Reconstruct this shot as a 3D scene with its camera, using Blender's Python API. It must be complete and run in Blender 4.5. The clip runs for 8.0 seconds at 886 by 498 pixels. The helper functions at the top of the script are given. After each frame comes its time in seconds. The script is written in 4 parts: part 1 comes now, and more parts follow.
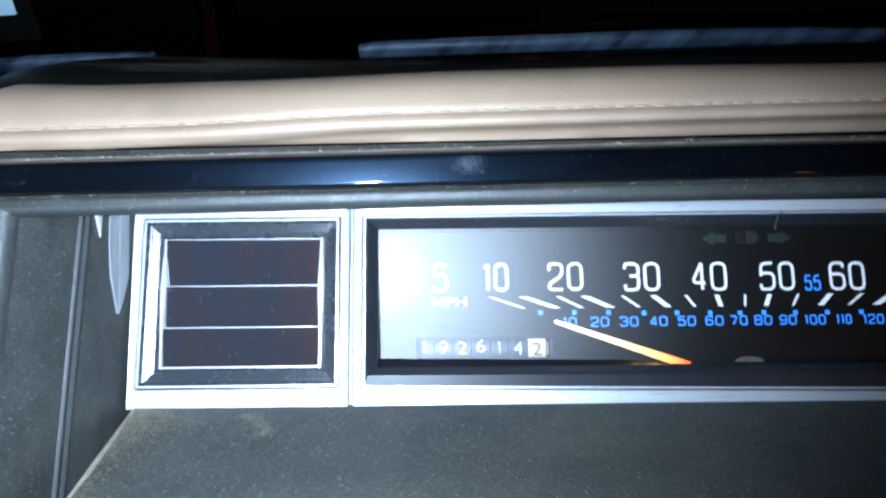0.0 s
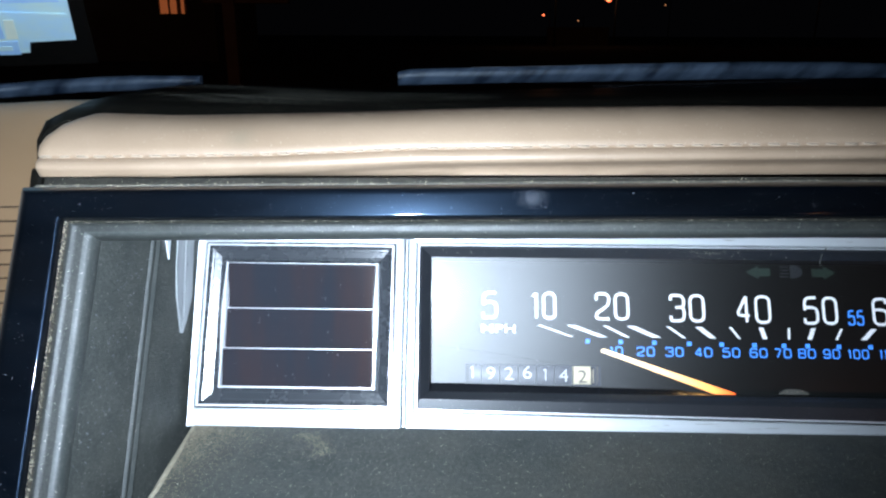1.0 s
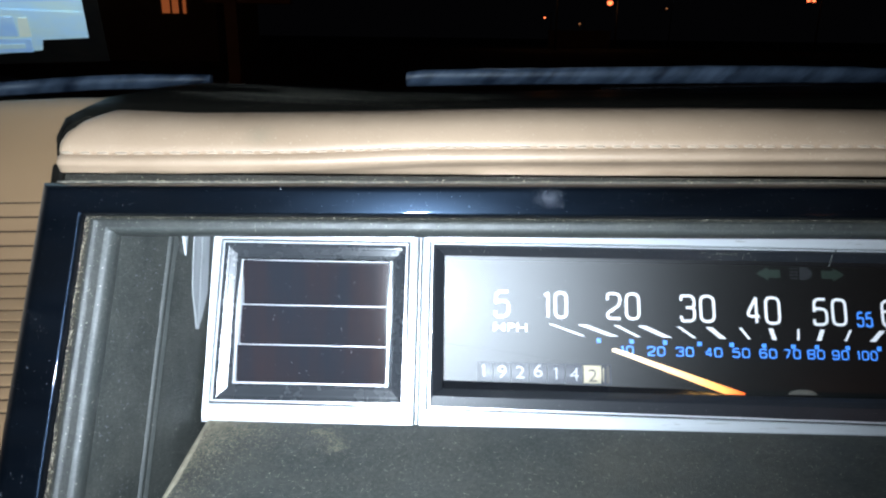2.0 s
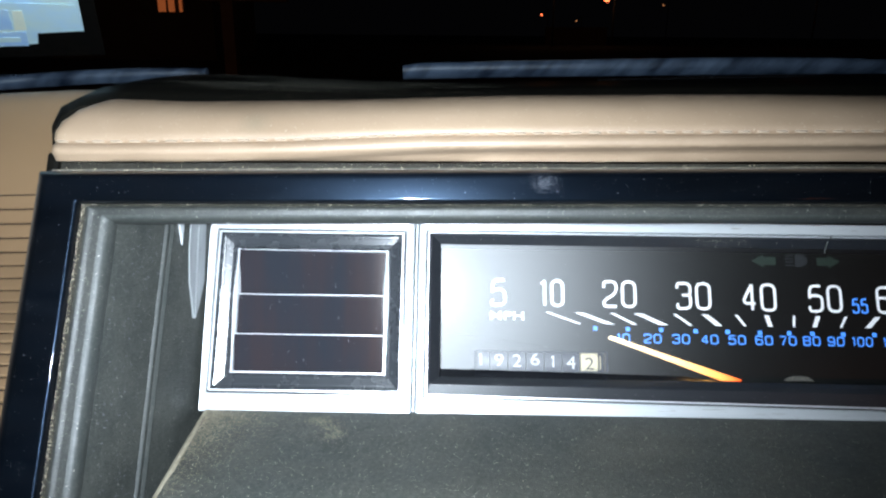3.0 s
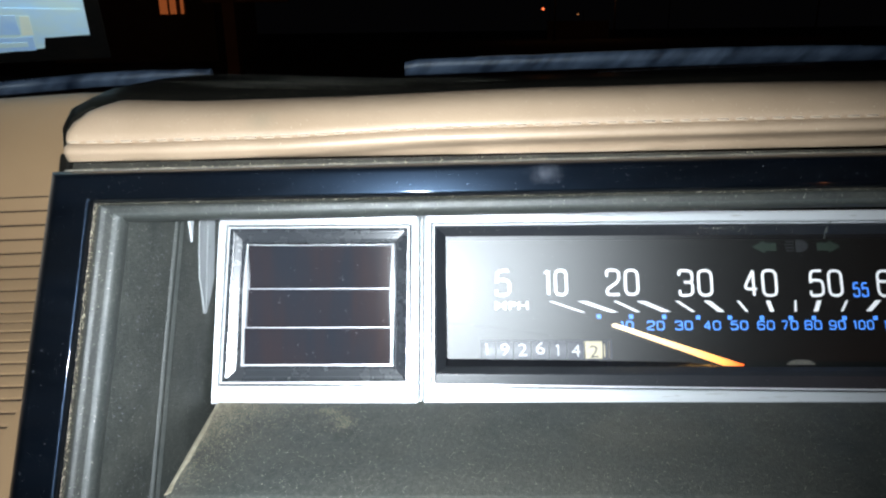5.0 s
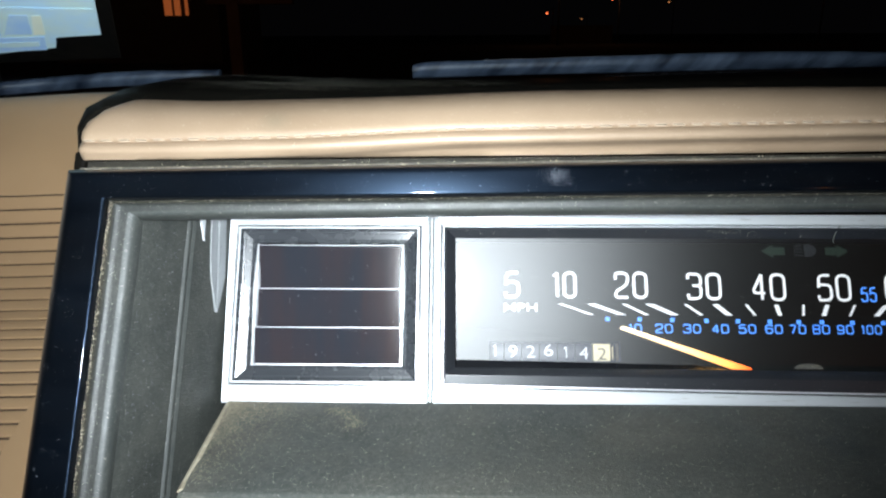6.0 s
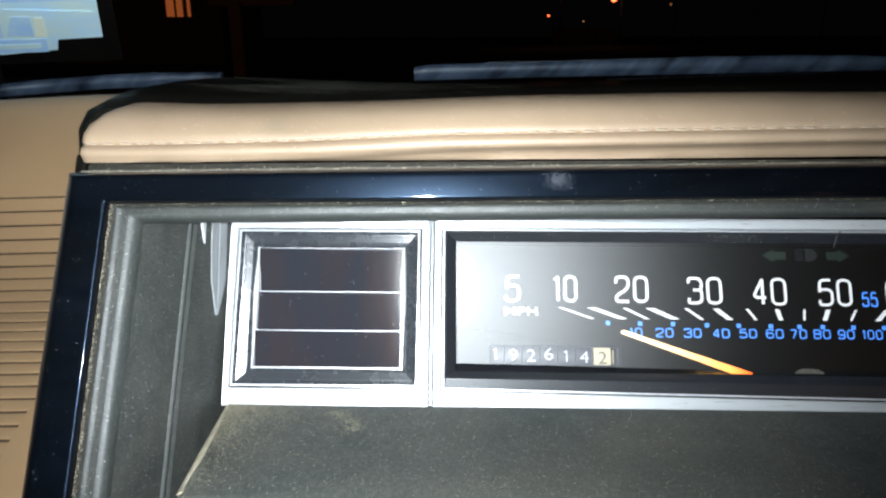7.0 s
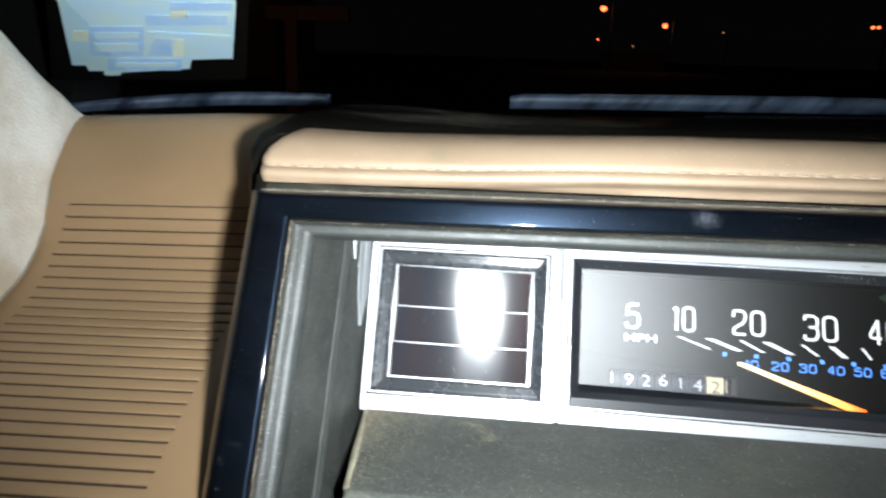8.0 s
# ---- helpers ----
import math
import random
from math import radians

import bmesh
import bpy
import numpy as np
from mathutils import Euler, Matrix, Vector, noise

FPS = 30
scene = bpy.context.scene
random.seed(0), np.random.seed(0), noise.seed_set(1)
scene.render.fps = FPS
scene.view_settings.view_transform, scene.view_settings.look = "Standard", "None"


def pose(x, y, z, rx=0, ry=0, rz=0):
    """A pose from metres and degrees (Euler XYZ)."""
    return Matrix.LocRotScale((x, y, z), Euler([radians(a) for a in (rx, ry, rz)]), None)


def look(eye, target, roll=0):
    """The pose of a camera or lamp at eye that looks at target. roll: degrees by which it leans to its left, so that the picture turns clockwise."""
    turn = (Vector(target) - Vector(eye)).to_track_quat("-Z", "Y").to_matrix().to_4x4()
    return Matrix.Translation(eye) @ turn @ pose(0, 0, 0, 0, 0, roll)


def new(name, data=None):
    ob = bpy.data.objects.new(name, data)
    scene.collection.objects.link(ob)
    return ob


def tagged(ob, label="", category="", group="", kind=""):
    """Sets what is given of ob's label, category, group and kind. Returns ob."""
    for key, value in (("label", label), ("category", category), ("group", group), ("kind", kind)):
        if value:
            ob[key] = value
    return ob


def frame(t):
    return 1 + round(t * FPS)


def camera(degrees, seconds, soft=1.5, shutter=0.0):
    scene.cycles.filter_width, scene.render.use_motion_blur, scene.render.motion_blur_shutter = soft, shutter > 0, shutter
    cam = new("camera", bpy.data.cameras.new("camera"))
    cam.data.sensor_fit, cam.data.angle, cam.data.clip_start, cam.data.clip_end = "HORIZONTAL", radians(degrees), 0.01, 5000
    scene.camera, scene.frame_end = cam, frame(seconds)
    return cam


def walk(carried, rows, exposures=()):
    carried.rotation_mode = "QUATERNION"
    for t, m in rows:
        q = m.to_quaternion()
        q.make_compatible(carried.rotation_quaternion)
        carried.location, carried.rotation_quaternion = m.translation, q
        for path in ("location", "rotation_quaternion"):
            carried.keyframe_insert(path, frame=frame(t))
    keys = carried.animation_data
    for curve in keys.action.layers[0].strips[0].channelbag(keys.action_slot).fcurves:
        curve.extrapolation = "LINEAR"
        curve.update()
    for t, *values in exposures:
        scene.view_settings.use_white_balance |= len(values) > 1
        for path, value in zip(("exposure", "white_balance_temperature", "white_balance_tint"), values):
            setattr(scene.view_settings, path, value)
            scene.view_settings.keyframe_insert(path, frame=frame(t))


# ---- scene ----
U = 0.1                                   # the dash is laid out in decimetres
LEAN = 28.0                               # the instrument panel leans back by this
DASH = 0.90                               # height of the panel's lower edge over the ground
PANEL = pose(0, 0, DASH, -LEAN)           # x right, y into the panel, z up along it
LEVEL = pose(0, 0, DASH)                  # the same origin, upright

cam = camera(65.60, 8.0, soft=2.3, shutter=0.5)
PATH = [
    (0, (0.03058, -0.23369, 0.01478), (0.03020, -0.03624, 0.04663), -0.62),
    (0.2, (0.02638, -0.23722, 0.01661), (0.02592, -0.04019, 0.05093), 0.07),
    (0.5, (0.01932, -0.24270, 0.01883), (0.01638, -0.04635, 0.05675), 0.33),
    (1, (0.01645, -0.24185, 0.01657), (0.01252, -0.04540, 0.05386), 0.80),
    (1.5, (0.01382, -0.24333, 0.01542), (0.01045, -0.04689, 0.05283), 0.73),
    (2, (0.01147, -0.24390, 0.01505), (0.00769, -0.04753, 0.05282), 1.27),
    (3.5, (0.01233, -0.24320, 0.01025), (0.00923, -0.04651, 0.04640), 0.81),
    (4, (0.01201, -0.24231, 0.01043), (0.00826, -0.04546, 0.04558), 0.71),
    (4.5, (0.01270, -0.24663, 0.00912), (0.00903, -0.04999, 0.04542), -0.27),
    (5.8, (0.01179, -0.24808, 0.00918), (0.00545, -0.05144, 0.04515), 0.48),
    (6, (0.00964, -0.24862, 0.00839), (0.00430, -0.05217, 0.04551), 0.47),
    (6.5, (0.00997, -0.24860, 0.00882), (0.00498, -0.05222, 0.04638), 0.45),
    (7, (0.00980, -0.24866, 0.00904), (0.00415, -0.05231, 0.04665), 0.67),
    (7.2, (0.00957, -0.24833, 0.00875), (0.00382, -0.05181, 0.04541), 0.82),
    (7.5, (-0.00065, -0.25260, 0.00686), (-0.00884, -0.05650, 0.04533), 1.94),
    (7.7, (-0.01291, -0.25971, 0.00652), (-0.02465, -0.06410, 0.04651), 3.40),
    (8, (-0.02539, -0.26784, 0.00628), (-0.04202, -0.07303, 0.04841), 4.30),
]
TONE = [(0.0, 0.0, 5200, 10), (0.5, -0.09, 5450, 10), (1.0, 0.0, 5700, 10), (2.0, 0.0, 5950, 10), (3.5, 0.0, 6200, 10), (6.0, 0.0, 6500, 10), (7.2, 0.0, 6550, 10), (8.0, 0.18, 6650, 10)]
walk(cam, [(t, PANEL @ look(eye, target, roll)) for t, eye, target, roll in PATH], TONE)

# ---- light: night sky, the small white light held beside the lens, two sodium lamps ----
world = bpy.data.worlds.new("night")
scene.world = world
world.use_nodes = True
world.node_tree.nodes["Background"].inputs[0].default_value = (0.55, 0.5, 0.6, 1)
world.node_tree.nodes["Background"].inputs[1].default_value = 0.0020

torch_data = bpy.data.lights.new("torch", "SPOT")
torch_data.energy, torch_data.color = 8.1, (0.87, 0.97, 1.04)
torch_data.spot_size, torch_data.spot_blend, torch_data.shadow_soft_size = radians(112), 1.0, 0.006
torch = new("torch", torch_data)
torch.matrix_world = PANEL @ look((-0.0100, -0.246, 0.0110), (-0.036, 0.0, 0.105))


# ---- helpers of this scene ----
BASES = {}


def thing(name, label, category, base=(0, 0, 0), space=None, group="", kind=""):
    """An Empty at a thing's base, given in decimetres of its space."""
    ob = new(name)
    ob.empty_display_size = 0.01
    ob.matrix_world = (PANEL if space is None else space) @ Matrix.Translation(Vector(base) * U)
    BASES[ob] = Vector(base)
    return tagged(ob, label, category, group, kind)


def part(name, bm, material, parent, label="", smooth=False, sharp=35):
    """One mesh under a thing or a part; bm is in decimetres of the thing's space."""
    bm.transform(Matrix.Scale(U, 4) @ Matrix.Translation(-BASES[parent]))
    bmesh.ops.recalc_face_normals(bm, faces=bm.faces[:])
    me = bpy.data.meshes.new(name)
    bm.to_mesh(me)
    bm.free()
    me.materials.append(material)
    if smooth:
        me.shade_smooth()
        me.set_sharp_from_angle(angle=radians(sharp))
    ob = new(name, me)
    ob.parent = parent
    BASES[ob] = BASES[parent]
    return tagged(ob, label)


def box(x0, x1, y0, y1, z0, z1, bevel=0.0, bm=None, seg=2):
    bm = bm or bmesh.new()
    made = bmesh.ops.create_cube(bm, size=1.0, matrix=Matrix.Translation(((x0 + x1) / 2, (y0 + y1) / 2, (z0 + z1) / 2)) @ Matrix.Diagonal((x1 - x0, y1 - y0, z1 - z0, 1)))
    if bevel:
        edges = list({e for v in made["verts"] for e in v.link_edges})
        bmesh.ops.bevel(bm, geom=edges, offset=bevel, segments=seg, affect="EDGES", profile=0.5)
    return bm


def sheet(rows, bm=None, closed=False):
    """Quads over a grid of points; closed: each row is a ring."""
    bm = bm or bmesh.new()
    grid = [[bm.verts.new(p) for p in row] for row in rows]
    for a, b in zip(grid, grid[1:]):
        n = len(a)
        for i in range(n if closed else n - 1):
            j = (i + 1) % n
            bm.faces.new((a[i], a[j], b[j], b[i]))
    return bm


def solid(rows, bm=None):
    """A closed sweep: ring after ring, with both ends capped."""
    bm = bm or bmesh.new()
    grid = [[bm.verts.new(p) for p in row] for row in rows]
    for a, b in zip(grid, grid[1:]):
        n = len(a)
        for i in range(n):
            j = (i + 1) % n
            bm.faces.new((a[i], a[j], b[j], b[i]))
    bm.faces.new(grid[0])
    bm.faces.new(grid[-1][::-1])
    return bm


def ring(x0, x1, z0, z1, y):
    return [(x0, y, z0), (x1, y, z0), (x1, y, z1), (x0, y, z1)]


def border(loops, bm=None, shut=True):
    """A rectangular frame: loops (x0, x1, z0, z1, y) one after another; shut joins the last to the first."""
    rows = [ring(*r) for r in loops]
    if shut:
        rows.append(rows[0])
        bm = bm or bmesh.new()
        grid = [[bm.verts.new(p) for p in row] for row in rows[:-1]]
        grid.append(grid[0])
        for a, b in zip(grid, grid[1:]):
            for i in range(4):
                j = (i + 1) % 4
                bm.faces.new((a[i], a[j], b[j], b[i]))
        return bm
    return sheet(rows, bm, closed=True)


def plate(points, y0, y1, bm=None):
    """An outline in x and z, given thickness from y0 to y1."""
    return solid([[(x, y0, z) for x, z in points], [(x, y1, z) for x, z in points]], bm)


def lettering(words, x0, x1, z0, z1, y, weight=0.0):
    """Words in the built-in font, fitted into a rectangle that faces the viewer."""
    curve = bpy.data.curves.new("lettering", "FONT")
    curve.body, curve.offset, curve.resolution_u = words, weight, 5
    ob = bpy.data.objects.new("lettering", curve)
    me = bpy.data.meshes.new_from_object(ob)
    bm = bmesh.new()
    bm.from_mesh(me)
    bpy.data.objects.remove(ob)
    bpy.data.meshes.remove(me)
    bpy.data.curves.remove(curve)
    xs, ys = [v.co.x for v in bm.verts], [v.co.y for v in bm.verts]
    for v in bm.verts:
        v.co = (x0 + (v.co.x - min(xs)) / (max(xs) - min(xs)) * (x1 - x0), y, z0 + (v.co.y - min(ys)) / (max(ys) - min(ys)) * (z1 - z0))
    return bm


DIGITS = {}
DIGITS["0"] = [[(0, 0.5), (0, 1), (1, 1), (1, 0), (0, 0), (0, 0.5)]]
DIGITS["1"] = [[(0.05, 0.86), (0.72, 1), (0.72, 0)]]
DIGITS["2"] = [[(0, 0.74), (0, 1), (1, 1), (1, 0.55), (0, 0.22), (0, 0), (1, 0)]]
DIGITS["3"] = [[(0, 0.80), (0, 1), (1, 1), (1, 0.53), (0.35, 0.53)], [(0.35, 0.53), (1, 0.53), (1, 0), (0, 0), (0, 0.20)]]
DIGITS["4"] = [[(0.76, 0), (0.76, 1)], [(0.76, 1), (0, 0.26), (1, 0.26)]]
DIGITS["5"] = [[(0.95, 1), (0.06, 1), (0.03, 0.50)], [(0.03, 0.52), (0.10, 0.62), (1, 0.62), (1, 0), (0, 0), (0, 0.20)]]
DIGITS["6"] = [[(0.96, 0.82), (0.96, 1), (0, 1), (0, 0), (1, 0), (1, 0.58), (0, 0.58)]]
DIGITS["7"] = [[(0, 1), (1, 1), (0.35, 0)]]
DIGITS["8"] = [[(0, 0.77), (0, 1), (1, 1), (1, 0.54), (0, 0.54), (0, 0.77)], [(0, 0.27), (0, 0.54), (1, 0.54), (1, 0), (0, 0), (0, 0.27)]]
DIGITS["9"] = [[(0.04, 0.18), (0.04, 0), (1, 0), (1, 1), (0, 1), (0, 0.42), (1, 0.42)]]


def numerals(words, x0, x1, z0, z1, y, stroke, corner):
    """Square-shouldered dial numerals, drawn as strokes with round corners and fitted into a rectangle."""
    bm = bmesh.new()
    wide = {d: 0.55 if d == "1" else 1.0 for d in "0123456789"}
    gap = 0.22
    total = sum(wide[d] for d in words) + gap * (len(words) - 1)
    unit = (x1 - x0) / total
    at = x0
    for d in words:
        w = unit * wide[d]
        for path in DIGITS[d]:
            pts = [Vector((at + stroke / 2 + u * (w - stroke), z0 + stroke / 2 + v * (z1 - z0 - stroke))) for u, v in path]
            line = [pts[0]]
            for p, q, r in zip(pts, pts[1:], pts[2:]):
                c = min(corner, (p - q).length * 0.49, (r - q).length * 0.49)
                a0, a1 = q + (p - q).normalized() * c, q + (r - q).normalized() * c
                line += [a0.lerp(q, k / 5).lerp(q.lerp(a1, k / 5), k / 5) for k in range(6)]
            line.append(pts[-1])
            sides = []
            for i, p in enumerate(line):
                t = (line[min(i + 1, len(line) - 1)] - line[max(i - 1, 0)])
                t = t.normalized() if t.length > 1e-9 else Vector((1, 0))
                n = Vector((-t.y, t.x)) * stroke / 2
                sides.append([(p.x + n.x, y, p.y + n.y), (p.x - n.x, y, p.y - n.y)])
            sheet(sides, bm)
        at += w + unit * gap
    return bm


def lerp(table, x):
    """Straight lines between the pairs of a table."""
    if x <= table[0][0]:
        return table[0][1]
    for (a, u), (b, v) in zip(table, table[1:]):
        if x <= b:
            return u + (v - u) * (x - a) / (b - a)
    return table[-1][1]


def flow(points, n):
    """A smooth line through points, in n steps a span."""
    pts = [Vector(p) for p in points]
    pts = [2 * pts[0] - pts[1], *pts, 2 * pts[-1] - pts[-2]]
    out = []
    for a, b, c, d in zip(pts, pts[1:], pts[2:], pts[3:]):
        for k in range(n):
            t = k / n
            out.append(0.5 * ((2 * b) + (c - a) * t + (2 * a - 5 * b + 4 * c - d) * t * t + (3 * b - a - 3 * c + d) * t**3))
    return out + [pts[-2]]


# ---- materials ----
def material(name, base, rough=0.5, metal=0.0, other=None, scale=60.0, amount=0.5, bump=0.0, grain=900.0, depth=0.0003,
             dust=None, specks=1400.0, edge=0.66, coat=0.0, stretch=(1, 1, 1), gloss=0.08, specular=0.5, film=0.0, dust_and_falloff=None, stain=None, turn=0.0, brushed=0.0, grit=0.0):
    """A surface: base and other colour in broad patches, fine grain as relief, uneven gloss, specks and a film of dust."""
    m = bpy.data.materials.new(name)
    m.use_nodes = True
    t = m.node_tree
    p = t.nodes["Principled BSDF"]
    p.inputs["Metallic"].default_value, p.inputs["Coat Weight"].default_value = metal, coat
    p.inputs["Specular IOR Level"].default_value = specular
    where, lay = t.nodes.new("ShaderNodeTexCoord"), t.nodes.new("ShaderNodeMapping")
    lay.inputs["Scale"].default_value = stretch
    if turn:
        # the stretch follows the turned axes
        lay.vector_type, lay.inputs["Rotation"].default_value = "TEXTURE", (0, radians(turn), 0)
        lay.inputs["Scale"].default_value = tuple(1 / k for k in stretch)
    if brushed:
        # fine wiping marks along x spread a highlight upright
        along = t.nodes.new("ShaderNodeCombineXYZ")
        along.inputs[2].default_value = 1.0
        p.inputs["Anisotropic"].default_value = brushed
        t.links.new(along.outputs[0], p.inputs["Tangent"])
    t.links.new(where.outputs["Object"], lay.inputs["Vector"])

    def cloud(size, detail=4.0, rough_=0.55):
        n = t.nodes.new("ShaderNodeTexNoise")
        n.inputs["Scale"].default_value, n.inputs["Detail"].default_value, n.inputs["Roughness"].default_value = size, detail, rough_
        t.links.new(lay.outputs[0], n.inputs["Vector"])
        return n.outputs["Fac"]

    def ramp(value, lo, hi, to=(0.0, 1.0)):
        r = t.nodes.new("ShaderNodeMapRange")
        for k, v in zip((1, 2, 3, 4), (lo, hi, *to)):
            r.inputs[k].default_value = v
        t.links.new(value, r.inputs[0])
        return r.outputs[0]

    def blend(fac, a, b):
        x = t.nodes.new("ShaderNodeMix")
        x.data_type = "RGBA"
        t.links.new(fac, x.inputs[0])
        for socket, v in ((x.inputs[6], a), (x.inputs[7], b)):
            if isinstance(v, tuple):
                socket.default_value = (*v, 1)
            else:
                t.links.new(v, socket)
        return x.outputs[2]

    patches = cloud(scale)
    colour = blend(ramp(patches, 0.35, 0.7, (0.0, amount)), base, other or tuple(c * 0.8 for c in base))
    roughness = ramp(cloud(scale * 3.1), 0.3, 0.7, (max(0.02, rough - gloss), rough + gloss))
    if dust:
        fac = ramp(cloud(specks, 2.0), edge, edge + 0.06, (0.0, 0.85))
        if grit:
            colour = blend(ramp(cloud(specks * 0.55, 3.0, 0.7), 0.46, 0.68, (0.0, grit)), colour, dust)
        if film:
            veil = ramp(cloud(scale * 1.7, 6.0, 0.7), 0.38, 0.75, (0.0, film))
            # the film thins along x, which also paints in a fall-off of light
            if dust_and_falloff:
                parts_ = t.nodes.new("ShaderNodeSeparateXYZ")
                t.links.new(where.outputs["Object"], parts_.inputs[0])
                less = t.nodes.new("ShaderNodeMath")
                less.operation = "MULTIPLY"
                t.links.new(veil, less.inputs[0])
                t.links.new(ramp(parts_.outputs[0], dust_and_falloff[0], dust_and_falloff[1], (1.0, 0.15)), less.inputs[1])
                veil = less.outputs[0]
            top = t.nodes.new("ShaderNodeMath")
            top.operation = "MAXIMUM"
            t.links.new(fac, top.inputs[0])
            t.links.new(veil, top.inputs[1])
            fac = top.outputs[0]
        colour = blend(fac, colour, dust)
        lift = t.nodes.new("ShaderNodeMath")
        lift.operation = "MAXIMUM"
        t.links.new(ramp(fac, 0.0, 1.0, (0.0, 0.8)), lift.inputs[0])
        t.links.new(roughness, lift.inputs[1])
        roughness = lift.outputs[0]
    if stain:
        far = t.nodes.new("ShaderNodeVectorMath")
        far.operation = "DISTANCE"
        far.inputs[1].default_value = stain[0]
        t.links.new(where.outputs["Object"], far.inputs[0])
        colour = blend(ramp(far.outputs["Value"], 0.0, stain[1], (0.55, 0.0)), colour, stain[2])
    t.links.new(colour, p.inputs["Base Color"])
    t.links.new(roughness, p.inputs["Roughness"])
    if bump:
        b = t.nodes.new("ShaderNodeBump")
        b.inputs["Strength"].default_value, b.inputs["Distance"].default_value = bump, depth
        t.links.new(cloud(grain, 3.0), b.inputs["Height"])
        t.links.new(b.outputs[0], p.inputs["Normal"])
    return m


def glow(name, colour, strength, body=None):
    """Something that gives off light, with a plain surface under it."""
    m = bpy.data.materials.new(name)
    m.use_nodes = True
    p = m.node_tree.nodes["Principled BSDF"]
    p.inputs["Base Color"].default_value = (*(body or colour), 1)
    p.inputs["Roughness"].default_value = 0.6
    p.inputs["Emission Color"].default_value, p.inputs["Emission Strength"].default_value = (*colour, 1), strength
    return m


def pane(name, haze, rough, clear=0.03, tint=(1, 1, 1), sharp=0.02):
    """Clear plastic or glass: see-through, with a thin mirror and a soft haze of fine dust and wiping marks."""
    m = bpy.data.materials.new(name)
    m.use_nodes = True
    t = m.node_tree
    t.nodes.remove(t.nodes["Principled BSDF"])
    out = t.nodes["Material Output"]
    see, mirror, soft = t.nodes.new("ShaderNodeBsdfTransparent"), t.nodes.new("ShaderNodeBsdfGlossy"), t.nodes.new("ShaderNodeBsdfGlossy")
    see.inputs[0].default_value = (*tint, 1)
    soft.distribution = "BECKMANN"
    mirror.inputs["Roughness"].default_value, soft.inputs["Roughness"].default_value = sharp, rough
    a, b = t.nodes.new("ShaderNodeMixShader"), t.nodes.new("ShaderNodeMixShader")
    a.inputs[0].default_value, b.inputs[0].default_value = haze, clear
    t.links.new(see.outputs[0], a.inputs[1])
    t.links.new(soft.outputs[0], a.inputs[2])
    t.links.new(a.outputs[0], b.inputs[1])
    t.links.new(mirror.outputs[0], b.inputs[2])
    t.links.new(b.outputs[0], out.inputs["Surface"])
    return m


TAN = (0.295, 0.187, 0.098)
SILVER = material("brushed_silver", (0.65, 0.67, 0.68), 0.42, 0.40, (0.46, 0.48, 0.50), 70, 0.9, 0.6, 700, 0.00012, stretch=(0.05, 1, 1), dust=(0.36, 0.35, 0.32), specks=1900, edge=0.66)
# dust film thicker at left; its fade also stands for light falling off rightward
SHELF = material("dusty_grained_shelf", (0.046, 0.051, 0.047), 0.55, 0.0, (0.066, 0.066, 0.056), 30, 0.9, 1.0, 1300, 0.0003, dust=(0.70, 0.67, 0.56), specks=1500, edge=0.71, film=0.05, dust_and_falloff=(-0.075, 0.0), specular=0.25, grit=0.06)
RIM_DUST = material("caked_pale_dust", (0.44, 0.39, 0.29), 0.8, 0.0, (0.22, 0.19, 0.13), 300, 0.9, 0.6, 1500, 0.0003)
LOOSE_DUST = material("loose_dust", (0.36, 0.32, 0.225), 0.9, 0.0, (0.20, 0.17, 0.115), 400, 0.9)
LIP = material("satin_grained_lip", (0.018, 0.020, 0.019), 0.46, 0.0, (0.028, 0.029, 0.025), 60, 0.9, 0.5, 1500, 0.0003, dust=(0.40, 0.39, 0.32), specks=1800, edge=0.69, film=0.03, specular=0.40, grit=0.04)
WORN = material("worn_shiny_plastic_edge", (0.030, 0.034, 0.032), 0.50, 0.0, (0.040, 0.042, 0.038), 60, 0.8, 0.40, 1600, 0.0002, dust=(0.42, 0.41, 0.34), specks=1800, edge=0.69, specular=0.5, grit=0.05)
LEDGE = material("dusty_dark_ledge", (0.010, 0.0095, 0.008), 0.5, 0.0, (0.020, 0.018, 0.014), 60, 0.9, 0.6, 1300, 0.0003, dust=(0.62, 0.57, 0.43), specks=1700, edge=0.665, film=0.02, grit=0.03, specular=0.3)
EDGE_DUST = material("dust_in_the_gap", (0.026, 0.025, 0.020), 0.7, 0.0, (0.05, 0.045, 0.034), 90, 0.9, 0.6, 1300, 0.0003, dust=(0.48, 0.44, 0.34), specks=1500, edge=0.63, grit=0.06, specular=0.2)
DRIED = material("dried_flecks", (0.085, 0.095, 0.115), 0.7, 0.0, None, 900, 0.6)
# grey metal colour that draws the silver frame's reflection on the hood wall
REFLECTED = material("reflected_silver", (0.36, 0.375, 0.38), 0.34, 0.35, (0.22, 0.23, 0.235), 120, 0.9, stretch=(1, 1, 0.2))
BRIGHT = material("satin_silver_edge", (0.78, 0.80, 0.82), 0.35, 0.5, (0.66, 0.68, 0.71), 200, 0.5)
SATIN = material("satin_black_plastic", (0.016, 0.018, 0.022), 0.40, 0.0, (0.024, 0.026, 0.030), 60, 0.6, 0.03, 900, 0.0001, dust=(0.22, 0.21, 0.19), specks=2000, edge=0.685, specular=0.8, gloss=0.02, brushed=0.4)
